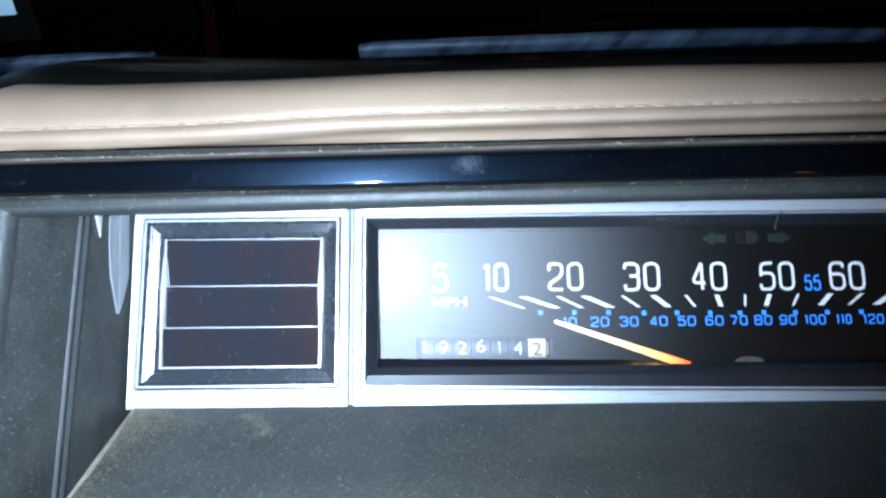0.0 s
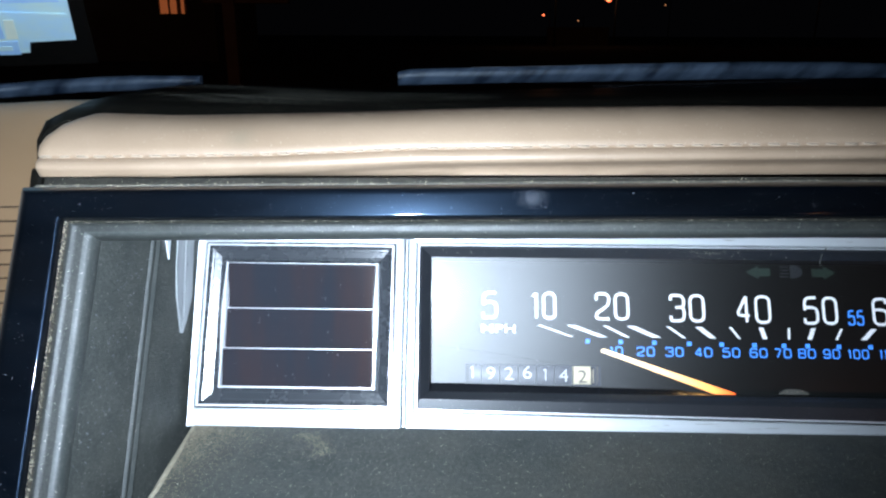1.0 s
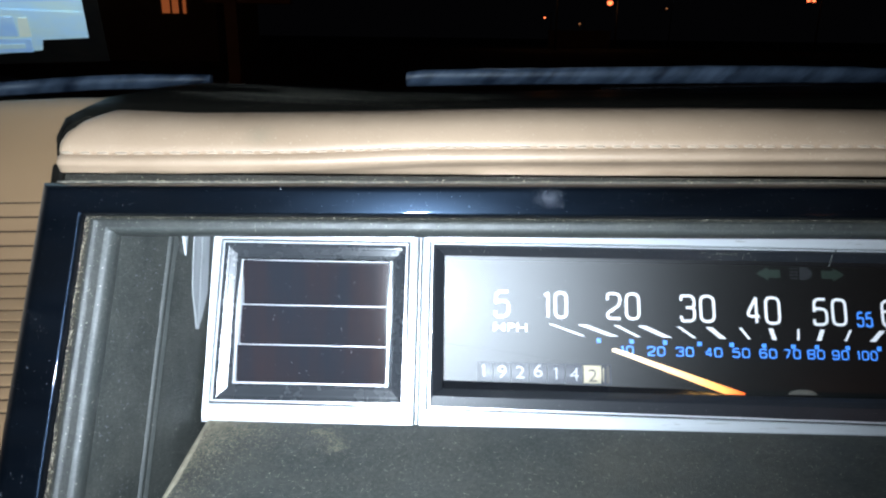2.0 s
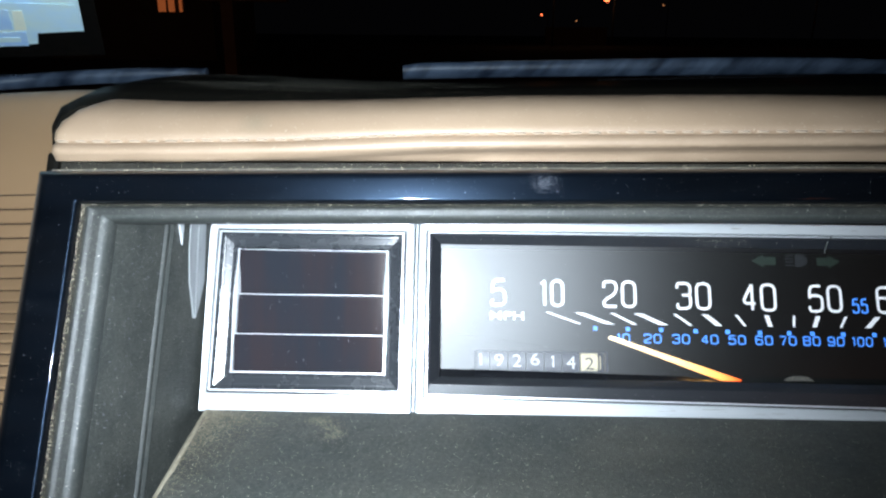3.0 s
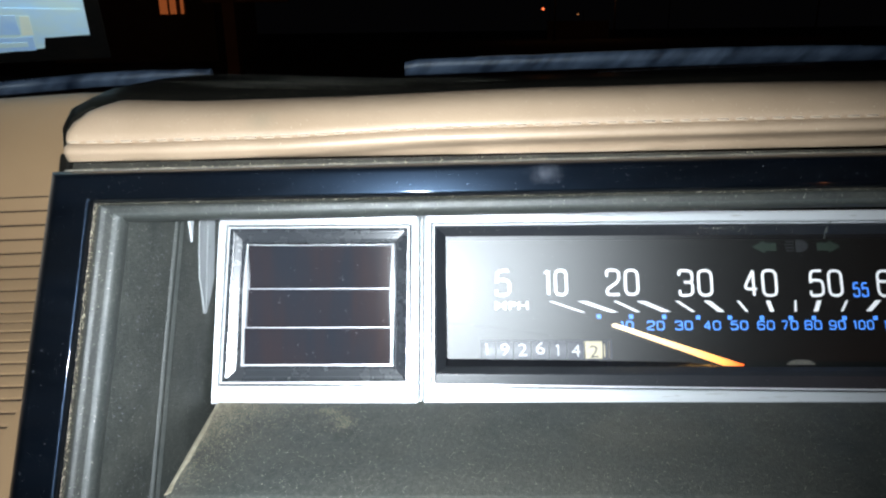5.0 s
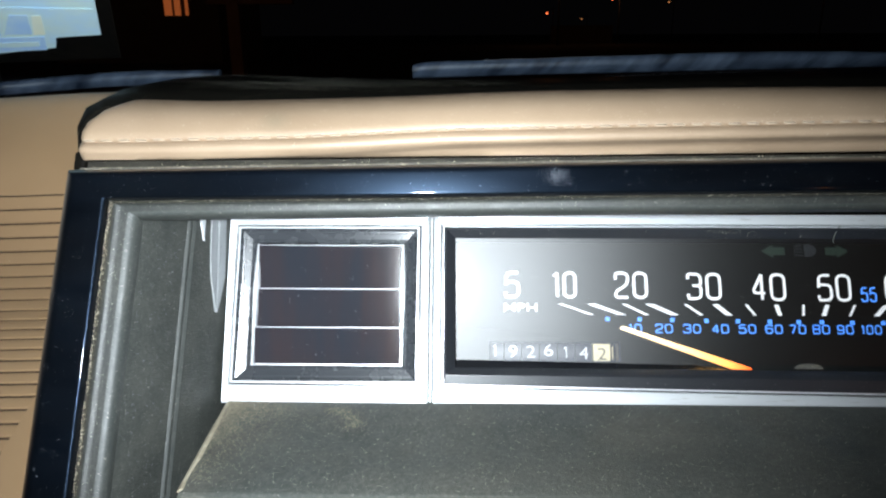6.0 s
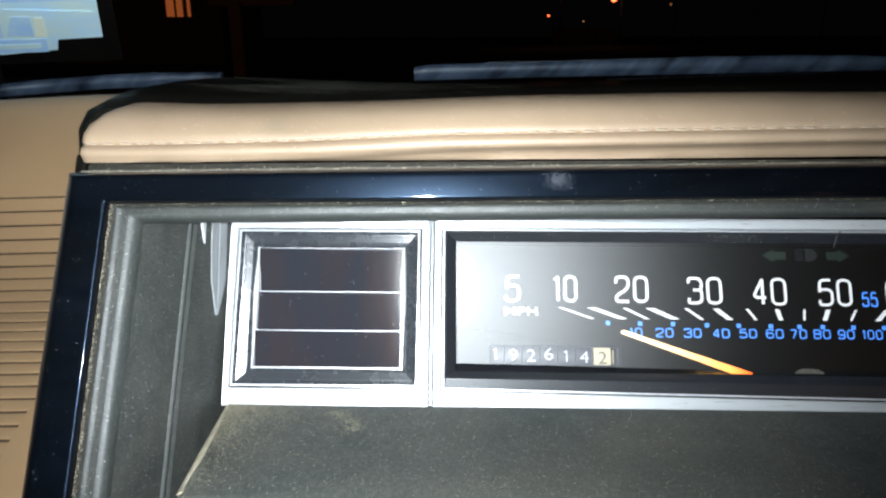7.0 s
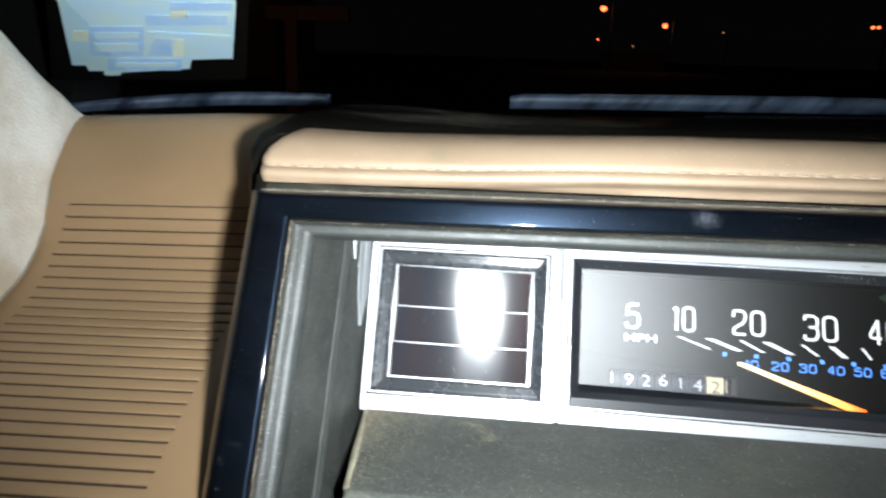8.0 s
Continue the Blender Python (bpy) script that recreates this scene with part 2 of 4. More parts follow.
PIANO = material("gloss_black", (0.0008, 0.0010, 0.0014), 0.37, 0.0, (0.0012, 0.0020, 0.0034), 60, 0.9, 0.15, 2500, 0.00005, dust=(0.115, 0.13, 0.155), specks=3000, edge=0.705, coat=0.55, film=0.012, stretch=(0.25, 1, 1), gloss=0.05, specular=0.20, brushed=0.6)
PIANO.node_tree.nodes["Principled BSDF"].inputs["Coat Roughness"].default_value = 0.05
PIANO.node_tree.nodes["Principled BSDF"].inputs["Specular Tint"].default_value = (0.42, 0.64, 1.0, 1)
GRAINED = material("grained_black_plastic", (0.024, 0.027, 0.025), 0.55, 0.0, (0.040, 0.042, 0.037), 60, 0.9, 1.0, 1300, 0.0003, dust=(0.46, 0.46, 0.39), specks=1700, edge=0.69, film=0.04, grit=0.05, specular=0.4)
DUSTY = material("dusty_black_plastic", (0.065, 0.064, 0.058), 0.5, 0.0, (0.10, 0.095, 0.08), 40, 0.9, 0.5, 1800, 0.0002, dust=(0.32, 0.28, 0.21), specks=2600, edge=0.60, film=0.25)
SATIN_FINE = material("fine_satin_black_plastic", (0.036, 0.039, 0.044), 0.27, 0.0, (0.046, 0.049, 0.054), 60, 0.6, 0.02, 900, 0.0001, specular=0.9, gloss=0.02, brushed=0.75)
SMOOTH = material("smooth_black_plastic", (0.014, 0.014, 0.015), 0.22, 0.0, (0.02, 0.02, 0.021), 60, 0.6, 0.05, 900, 0.0001, dust=(0.16, 0.15, 0.13), specks=1200, edge=0.69)
# upright reddish and bluish patches paint in reflections on the louvres
LOUVRE = material("louvre_black", (0.022, 0.024, 0.030), 0.10, 0.0, (0.036, 0.024, 0.024), 45, 0.9, dust=(0.3, 0.3, 0.31), specks=1300, edge=0.73, gloss=0.008, specular=0.4, stretch=(1.5, 1, 0.2), brushed=0.9)
VINYL = material("tan_vinyl_pad", (0.300, 0.215, 0.143), 0.47, 0.0, (0.235, 0.165, 0.107), 26, 0.9, 0.45, 1100, 0.00022, gloss=0.07, dust=(0.5, 0.42, 0.32), specks=1500, edge=0.69, stain=((-0.0980, -0.0134, 0.0120), 0.0060, (0.17, 0.14, 0.095)))
THREAD = material("pale_thread", (0.40, 0.315, 0.23), 0.6, 0.0, None, 800, 0.6)
MOULDED = material("tan_moulded_plastic", TAN, 0.5, 0.0, (0.24, 0.150, 0.078), 16, 0.7, 0.3, 2500, 0.0001, gloss=0.05, dust=(0.5, 0.4, 0.3), specks=1000, edge=0.74)
# one dark brown for dirt and for the shade inside the grooves
GRIME_SHADE = material("brown_groove_grime_and_shade", (0.060, 0.033, 0.016), 0.8, 0.0, (0.035, 0.020, 0.010), 200, 0.9)
GAP_GREY = material("grey_gap_line", (0.30, 0.27, 0.22), 0.8, 0.0, (0.2, 0.17, 0.13), 200, 0.8)
CAP = material("black_dash_top", (0.002, 0.002, 0.0018), 0.42, 0.0, (0.005, 0.005, 0.004), 30, 0.8, 0.2, 1500, 0.0001, dust=(0.060, 0.050, 0.036), specks=1900, edge=0.66, film=0.06, stretch=(0.12, 1, 1), specular=0.03)
LINT_GREY = material("grey_dust_grain", (0.30, 0.32, 0.35), 0.7, 0.0, (0.15, 0.16, 0.18), 500, 0.9)
PALE_GRAIN = material("pale_dust_grain", (0.74, 0.70, 0.58), 0.7, 0.0, (0.45, 0.42, 0.32), 500, 0.9)
BROWN_DUST = material("brown_dust", (0.150, 0.140, 0.090), 0.9, 0.0, (0.08, 0.074, 0.05), 400, 0.9)
STRIP = material("dusty_blue_black_rubber", (0.006, 0.012, 0.026), 0.5, 0.0, (0.085, 0.115, 0.170), 48, 1.0, 0.4, 900, 0.0002, dust=(0.13, 0.16, 0.23), specks=1300, edge=0.66, film=0.03, stretch=(2.2, 1, 0.45), turn=42)
CREAM = material("cream_pillar_cloth", (0.76, 0.73, 0.66), 0.9, 0.0, (0.46, 0.35, 0.23), 24, 0.95, 1.0, 700, 0.0009)
DIAL = material("dial_black", (0.005, 0.0058, 0.0056), 0.5, 0.0, (0.007, 0.0078, 0.0075), 80, 0.6, specular=0.22, gloss=0.01)
PRINT = glow("backlit_white_print", (0.9, 0.95, 1.0), 0.45, (0.8, 0.8, 0.8))
BLUE = glow("backlit_blue_print", (0.06, 0.28, 1.0), 0.85, (0.10, 0.28, 0.8))
TELL = material("unlit_green_tell_tale", (0.020, 0.034, 0.025), 0.5, 0.0, None, 100, 0.4)
LEDGE_GLOSS = material("gloss_black_ledge", (0.010, 0.011, 0.014), 0.16, 0.0, (0.014, 0.015, 0.018), 60, 0.6, gloss=0.02, specular=0.6)
SIGN = material("unlit_grey_sign", (0.020, 0.023, 0.025), 0.5, 0.0, None, 100, 0.4)
DRUM = material("odometer_drum_black", (0.012, 0.014, 0.028), 0.45, 0.0, (0.018, 0.02, 0.034), 200, 0.6)
DRUM_PALE = material("odometer_drum_cream", (0.62, 0.52, 0.33), 0.5, 0.0, (0.5, 0.42, 0.26), 200, 0.5)
DIGIT = material("odometer_digit_white", (0.55, 0.55, 0.57), 0.5, 0.0, None, 300, 0.3)
DIGIT_DARK = material("odometer_digit_dark", (0.06, 0.05, 0.035), 0.5, 0.0, None, 300, 0.3)
LENS = pane("dial_lens", 0.038, 0.46, 0.002, sharp=0.18)
GLASS = pane("windscreen_glass", 0.004, 0.3, 0.03, (0.86, 0.9, 0.9))
PAPER = material("pale_green_white_paper", (0.55, 0.80, 0.98), 0.6, 0.0, (0.68, 0.85, 0.76), 45, 0.9)
PAPER_BLUE = material("light_blue_print", (0.41, 0.65, 0.98), 0.6, 0.0, (0.54, 0.76, 0.95), 90, 0.9)
PAPER_CREAM = material("cream_print", (0.84, 0.91, 0.74), 0.6, 0.0, (0.74, 0.84, 0.76), 90, 0.6)
SLEEVE = material("black_sleeve", (0.003, 0.003, 0.003), 0.5, 0.0, (0.006, 0.005, 0.004), 50, 0.8, specular=0.08)
LINING = material("dark_cabin_lining", (0.006, 0.0055, 0.005), 0.9, 0.0, None, 10, 0.6, specular=0.1)
ASPHALT = material("asphalt", (0.05, 0.05, 0.05), 0.9, 0.0, (0.035, 0.035, 0.035), 0.5, 0.8, 0.5, 30, 0.01)
TIMBER = material("brown_painted_timber", (0.17, 0.095, 0.07), 0.7, 0.0, (0.11, 0.06, 0.045), 3, 0.8, 0.3, 30, 0.004)
SIDING = material("dark_house_siding", (0.16, 0.14, 0.12), 0.8, 0.0, None, 2, 0.6)
SHINGLE = material("roof_shingle", (0.06, 0.05, 0.05), 0.9, 0.0, None, 4, 0.7)
STEEL = material("dark_painted_pole", (0.015, 0.015, 0.015), 0.6, 0.0, None, 4, 0.6)
SODIUM = glow("sodium_lamp", (1.0, 0.15, 0.045), 4.0)
SODIUM_FAINT = glow("far_sodium_lamp", (1.0, 0.36, 0.12), 0.7)
WINDOW_GLOW = glow("lamp_lit_window", (1.0, 0.23, 0.06), 0.26)


def needle_paint():
    """The lit needle: pale at its tip, deep orange at its root."""
    m = glow("lit_orange_needle", (1.0, 0.5, 0.1), 1.5)
    t = m.node_tree
    p = t.nodes["Principled BSDF"]
    c, s, r = t.nodes.new("ShaderNodeTexCoord"), t.nodes.new("ShaderNodeSeparateXYZ"), t.nodes.new("ShaderNodeValToRGB")
    mr = t.nodes.new("ShaderNodeMapRange")
    mr.inputs[1].default_value, mr.inputs[2].default_value = 0.070, 0.117
    t.links.new(c.outputs["Object"], s.inputs[0])
    t.links.new(s.outputs[0], mr.inputs[0])
    t.links.new(mr.outputs[0], r.inputs[0])
    r.color_ramp.elements[0].color, r.color_ramp.elements[1].color = (1.0, 0.80, 0.50, 1), (1.0, 0.10, 0.0, 1)
    mid = r.color_ramp.elements.new(0.72)
    mid.color = (1.0, 0.52, 0.12, 1)
    t.links.new(r.outputs[0], p.inputs["Emission Color"])
    t.links.new(r.outputs[0], p.inputs["Base Color"])
    return m


NEEDLE = needle_paint()


# ---- the cabin round the camera ----
def setting(name, bm, mat, label, category, space=None, smooth=False):
    bm.transform(Matrix.Scale(U, 4))
    bmesh.ops.recalc_face_normals(bm, faces=bm.faces[:])
    me = bpy.data.meshes.new(name)
    bm.to_mesh(me)
    bm.free()
    me.materials.append(mat)
    if smooth:
        me.shade_smooth()
        me.set_sharp_from_angle(angle=radians(35))
    ob = new(name, me)
    ob.matrix_world = LEVEL if space is None else space
    return tagged(ob, label, category, kind="structure")


setting("wall_left", box(-3.75, -3.45, -12, 3.2, -5.5, 4.4), LINING, "dark cabin side beside the driver", "wall")
setting("wall_right", box(11.0, 11.3, -12, 3.2, -5.5, 4.4), LINING, "dark far side of the cabin", "wall")
REAR = bmesh.new()
for x0, x1, z0, z1 in ((-3.45, 11.0, -5.5, 0.6), (-3.45, 11.0, 3.4, 4.4), (-3.45, -2.6, 0.6, 3.4), (10.2, 11.0, 0.6, 3.4)):
    box(x0, x1, -12.3, -12, z0, z1, bm=REAR)
setting("wall_rear", REAR, LINING, "dark back of the cabin with its window opening", "wall")
setting("wall_front", box(-3.45, 11.0, 3.2, 3.5, -5.5, 0.80), LINING, "bulkhead under the windscreen", "wall")
setting("floor", box(-3.45, 11.0, -12, 3.2, -5.8, -5.5), LINING, "dark carpeted cabin floor", "floor")
setting("ceiling", box(-3.45, 11.0, -12, -2.9, 4.1, 4.4), LINING, "dark cabin roof lining", "ceiling")

SCREEN = [(-3.45, 1.75), (-3.06, 2.06), (-2.55, 2.31), (-1.5, 2.52), (-0.24, 2.80), (0.8, 2.86), (4.0, 2.95), (7.0, 2.85), (9.5, 2.5), (11.0, 1.9)]


def windscreen():
    xs = [-3.45 + 14.45 * k / 60 for k in range(61)]
    front = [[(x, lerp(SCREEN, x) - 1.0 * s, 0.90 + 0.6 * s) for x in xs] for s in (0, 1, 2, 3.5, 5.4)]
    bm = sheet(front)
    made = bmesh.ops.solidify(bm, geom=bm.faces[:], thickness=0.05)
    ob = setting("window_1", bm, GLASS, "dark curved windscreen glass with night behind it", "windscreen", smooth=True)
    ob.visible_shadow = False


windscreen()

# ---- ribbed tan end panel of the dash ----
PROFILE = flow([(0, -0.75, -0.20), (0, -0.458, -0.100), (0, -0.223, -0.022), (0, 0.014, 0.050), (0, 0.252, 0.120), (0, 0.432, 0.167), (0, 0.545, 0.222),
                (0, 0.645, 0.295), (0, 0.712, 0.372), (0, 0.745, 0.450), (0, 0.762, 0.520), (0, 0.785, 0.595), (0, 0.84, 0.69), (0, 0.925, 0.80), (0, 1.03, 0.91),
                (0, 1.11, 0.968), (0, 1.20, 0.988), (0, 1.35, 0.975), (0, 1.8, 0.93), (0, 2.6, 0.88)], 8)
LEFT_EDGE = [(-0.8, -2.57), (0.45, -2.56), (0.6, -2.55), (0.74, -2.52), (0.9, -2.51), (1.2, -2.54), (1.6, -2.7), (2.7, -3.4)]


def end_panel():
    root = thing("dash_end_panel", "tan moulded plastic dash end with horizontal ribs, beside the hood", "dashboard panel", (-1.9, 0.0, -0.1), LEVEL)
    lengths = [0.0]
    for p, q in zip(PROFILE, PROFILE[1:]):
        lengths.append(lengths[-1] + (q - p).length)

    def along(s):
        for i in range(len(lengths) - 1):
            if s <= lengths[i + 1]:
                f = (s - lengths[i]) / (lengths[i + 1] - lengths[i])
                return PROFILE[i].lerp(PROFILE[i + 1], f), (PROFILE[min(i + 2, len(PROFILE) - 1)] - PROFILE[max(i - 1, 0)]).normalized()
        return PROFILE[-1], Vector((0, 1, 0))

    top = next(l for l, p in zip(lengths, PROFILE) if p.z >= 0.578)
    pitch, deep = 0.0622, 0.0065
    marks = sorted([top] + [l for l in lengths if abs(l - top) > 0.004])
    left = lambda s: lerp([(top - 30 * pitch, -2.433), (top - 4 * pitch, -2.430), (top, -2.368)], s)
    right = lambda s: lerp([(top - 25 * pitch, -1.372), (top - 13 * pitch, -1.415), (top, -1.420)], s)
    # margins and upper part in one skin, open where the ribs lie
    bm = bmesh.new()
    rows = []
    for s in marks:
        p, t = along(s)
        x0 = lerp(LEFT_EDGE, p.y)
        cols = [x0, x0 + (left(s) - x0) * 0.5, left(s), left(s) * 0.7 + right(s) * 0.3, left(s) * 0.3 + right(s) * 0.7, right(s), -1.25, -1.06]
        dip = lambda x: 0.032 * min(0.0, x + 1.42) * min(1.0, max(0.0, (top + 0.12 - s) / 0.12))
        rows.append([bm.verts.new((x, p.y, p.z + dip(x) - max(0.0, -1.6 - x) * 0.055 * min(1.0, max(0.0, (p.z - 0.6) / 0.38)))) for x in cols])
    for k, (u, v) in enumerate(zip(rows, rows[1:])):
        for c in range(7):
            if c in (2, 3, 4) and marks[k + 1] <= top:
                continue
            bm.faces.new((u[c], u[c + 1], v[c + 1], v[c]))
    # walls of the recess
    sunk = []
    for s, row in zip(marks, rows):
        if s <= top:
            p, t = along(s)
            n = Vector((0, -t.z, t.y))
            sunk.append([bm.verts.new(row[c].co - n * deep) for c in (2, 3, 4, 5)])
    for k in range(len(sunk) - 1):
        bm.faces.new((rows[k][2], rows[k + 1][2], sunk[k + 1][0], sunk[k][0]))
        bm.faces.new((rows[k][5], rows[k + 1][5], sunk[k + 1][3], sunk[k][3]))
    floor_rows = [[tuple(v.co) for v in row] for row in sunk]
    k = len(sunk) - 1
    for c in range(3):
        bm.faces.new((rows[k][c + 2], rows[k][c + 3], sunk[k][c + 1], sunk[k][c]))
    part("body", bm, MOULDED, root, smooth=True, sharp=45)
    # the floor's dark colour paints in the grooves' shade along with grime
    part("groove_floor", sheet(floor_rows), GRIME_SHADE, root, "dark grime and painted-in shade in the grooves between ribs", smooth=True)
    for i in range(28):
        s1, s0 = top - pitch * i - lerp([(0, 0.0060), (5, 0.0085), (12, 0.0125), (25, 0.0140)], i), top - pitch * (i + 1)
        if s0 < 0.02:
            break
        section = []
        for f, lift in ((0, -0.0062), (0.0, -0.001), (0.03, 0.0010), (0.12, 0.0018), (0.5, 0.0012), (0.88, 0.0002), (0.97, -0.0008), (1, -0.003), (1, -0.0062)):
            q, t = along(s0 + (s1 - s0) * f)
            section.append(q + Vector((0, -t.z, t.y)) * lift)
        sm = (s0 + s1) / 2
        mid = section[0].lerp(section[-1], 0.5)
        rows = []
        for x, f in ((left(sm) - 0.003, 0.94), (left(sm) + 0.002, 1.0), (right(sm) - 0.004, 1.0), (right(sm) + 0.001, 0.94)):
            rows.append([(x, mid.y + (p.y - mid.y) * f, mid.z + (p.z - mid.z) * f + 0.032 * min(0.0, x + 1.42)) for p in section])
        part("rib", solid(rows), MOULDED, root, smooth=True, sharp=40)


end_panel()


# ---- pillar cover ----
def pillar():
    root = thing("pillar_cover", "cream cloth pillar cover, stained, beside the windscreen", "pillar trim", (-2.53, 0.6, 0.25), LEVEL)
    low = flow([(-2.505, 1.19, 0.935), (-2.50, 1.10, 0.90), (-2.49, 0.93, 0.75), (-2.485, 0.80, 0.60), (-2.495, 0.755, 0.45), (-2.52, 0.63, 0.27), (-2.535, 0.45, 0.165), (-2.54, 0.0, 0.03), (-2.55, -0.8, -0.23)], 4)
    high = flow([(-2.505, 1.19, 0.94), (-2.52, 1.15, 0.975), (-2.525, 1.06, 1.05), (-2.535, 0.95, 1.13), (-2.545, 0.84, 1.23), (-2.56, 0.70, 1.37), (-2.60, 0.35, 1.7), (-2.66, -0.2, 2.2), (-2.72, -0.8, 2.75)], 4)
    rows, back = [], []
    for k in range(11):
        f = k / 10
        bulge = 0.05 * math.sin(math.pi * f)
        rows.append([a.lerp(b, f) + Vector((0.5 * bulge, -0.4 * bulge, 0.0)) * min(1, i / 8) for i, (a, b) in enumerate(zip(low, high))])
    outer = [[p + Vector((-0.08, 0.06, 0.0)) for p in row] for row in rows]
    bm = sheet(rows)
    sheet(outer, bm)
    edge = [rows[0], outer[0]]
    sheet(edge, bm)
    sheet([rows[-1], outer[-1]], bm)
    bmesh.ops.remove_doubles(bm, verts=bm.verts[:], dist=0.0005)
    part("cover", bm, CREAM, root, smooth=True, sharp=60)
    # added grey strip in place of the dark gap between cover and panel
    gap_strip = [[p + Vector((0.004 + 0.006 * math.cos(math.pi * j / 3), -0.003, 0.006 * math.sin(math.pi * j / 3))) for j in range(6)] for p in low]
    part("edge_gap_strip", solid(gap_strip), GAP_GREY, root, "thin grey strip standing for the dark gap along the edge", smooth=True, sharp=60)


pillar()

# ---- black dash top behind the pad ----
CORNER = [(-1.205, 0.45), (-1.202, 0.75), (-1.204, 0.895), (-1.196, 0.958), (-1.156, 1.020), (-1.090, 1.060), (-1.008, 1.077), (-0.88, 1.080)]


def dash_top():
    root = thing("dashboard_cover", "glossy black dusty dashboard cover behind the pad", "dashboard", (0.5, 1.5, 0.6), LEVEL)
    rows = []
    # sink: how far the front edge dives behind the pad, right of the rounded end
    for y, dz, dx, sink in ((0.10, -0.03, 0.02, 0.035), (0.14, -0.005, 0.0, 0.042), (0.22, 0.002, 0.0, 0.026), (0.30, 0.006, 0.0, 0.0), (0.55, 0.008, 0.0, 0.0), (0.9, 0.000, 0.005, 0.0), (1.4, -0.035, 0.02, 0.0), (2.0, -0.09, 0.04, 0.0), (2.55, -0.145, 0.06, 0.0), (3.0, -0.20, 0.08, 0.0)):
        row = [(x + dx, y, z + dz - sink * min(1.0, max(0.0, (x + 1.12) / 0.15))) for x, z in CORNER]
        for x, lift in ((-0.6, 1.074), (-0.2, 1.062), (0.3, 1.060), (0.9, 1.070), (1.5, 1.080), (2.4, 1.09), (4.0, 1.10), (6.0, 1.06)):
            rise = max(0.0, y - 1.2) / 1.6 * lerp([(-0.3, 0.0), (2.1, 0.075), (4, 0.10)], x)
            row.append((x, y, lift + dz - sink + rise))
        rows.append(row)
    under = [[(x, y, z - 0.06) for x, y, z in row] for row in rows]
    bm = sheet(rows)
    sheet(under, bm)
    sheet([rows[0], under[0]], bm)
    part("shell", bm, CAP, root, smooth=True, sharp=50)
    # a shallow crease that runs across the top
    crease = [(0.95 + 1.3 * k / 12, 2.05 + 0.15 * (k / 12), 1.0 + 0.03 * (k / 12)) for k in range(13)]
    part("crease_line", solid([[(x, y, z), (x, y + 0.03, z + 0.008), (x, y + 0.06, z)] for x, y, z in crease]), SMOOTH, root, "shallow crease line")


dash_top()


def cover_dust():
    """Fine dust lying in streaks on the cover, close behind the pad."""
    root = thing("cover_dust", "streaks of brown dust on the black dashboard cover", "dust", (-0.5, 0.45, 1.08), LEVEL)
    rng = random.Random(33)
    bm = bmesh.new()
    lines = [(rng.triangular(-0.95, 0.25, -0.5), 0.26 + min(0.55, rng.expovariate(6.0)), rng.uniform(0.12, 0.45), rng.uniform(-0.06, 0.02)) for k in range(34)]
    for k in range(9500):
        mid, deep, reach, slant = rng.choice(lines)
        f = rng.gauss(0, 0.45)
        x, y = mid + f * reach, deep + f * slant + rng.gauss(0, 0.012)
        if not (-1.0 < x < 0.9 and 0.26 < y < 1.3):
            continue
        z = lerp([(-1.0, 1.077), (-0.88, 1.080), (-0.6, 1.074), (-0.2, 1.062), (0.3, 1.060), (0.9, 1.070)], x) + lerp([(0.235, -0.02), (0.3, 0.004), (0.55, 0.008), (0.9, 0.0), (1.4, -0.035)], y) + 0.003
        long, wide = rng.uniform(0.001, 0.008), rng.uniform(0.0008, 0.0025)
        bm.faces.new([bm.verts.new(p) for p in ((x - long, y, z), (x, y - wide, z), (x + long, y, z), (x, y + wide, z))])
    tagged(part("grains", bm, BROWN_DUST, root), kind="stuff")


cover_dust()


# ---- rubber strips along the windscreen's foot ----
def screen_strip(label, low, high, teeth):
    """A soft strip between two lines along the screen, given as tables of x and height."""
    x0, x1 = low[0][0], low[-1][0]
    root = thing("screen_strip", label, "rubber strip", ((x0 + x1) / 2, 2.6, 0.9), LEVEL, "strips along the windscreen")
    n = 48
    rows = []
    for k in range(n + 1):
        x = x0 + (x1 - x0) * k / n
        y, zb, zt = lerp(SCREEN, x) - 0.06, lerp(low, x), lerp(high, x)
        rows.append([(x, y + 0.045, zb), (x, y + 0.030, zb + 0.12 * (zt - zb)), (x, y + 0.006, zb + 0.40 * (zt - zb)), (x, y - 0.004, zb + 0.58 * (zt - zb)), (x, y + 0.004, zt - 0.012), (x, y + 0.02, zt), (x, y + 0.05, zt - 0.005), (x, y + 0.05, zb)])
    part("strip", solid(rows), STRIP, root, smooth=True, sharp=50)
    bm = bmesh.new()
    x = teeth[0]
    while x < teeth[1]:
        y, zt = lerp(SCREEN, x) - 0.06, lerp(high, x)
        solid([[(x, y + yy, zt - 0.012), (x + 0.008, y + yy, zt - 0.012), (x + 0.014, y + yy, zt + 0.005), (x + 0.009, y + yy, zt + 0.005)] for yy in (0.012, 0.03)], bm)
        x += 0.022
    part("toothed_edge", bm, STRIP, root, "fine slanted teeth along the upper edge")


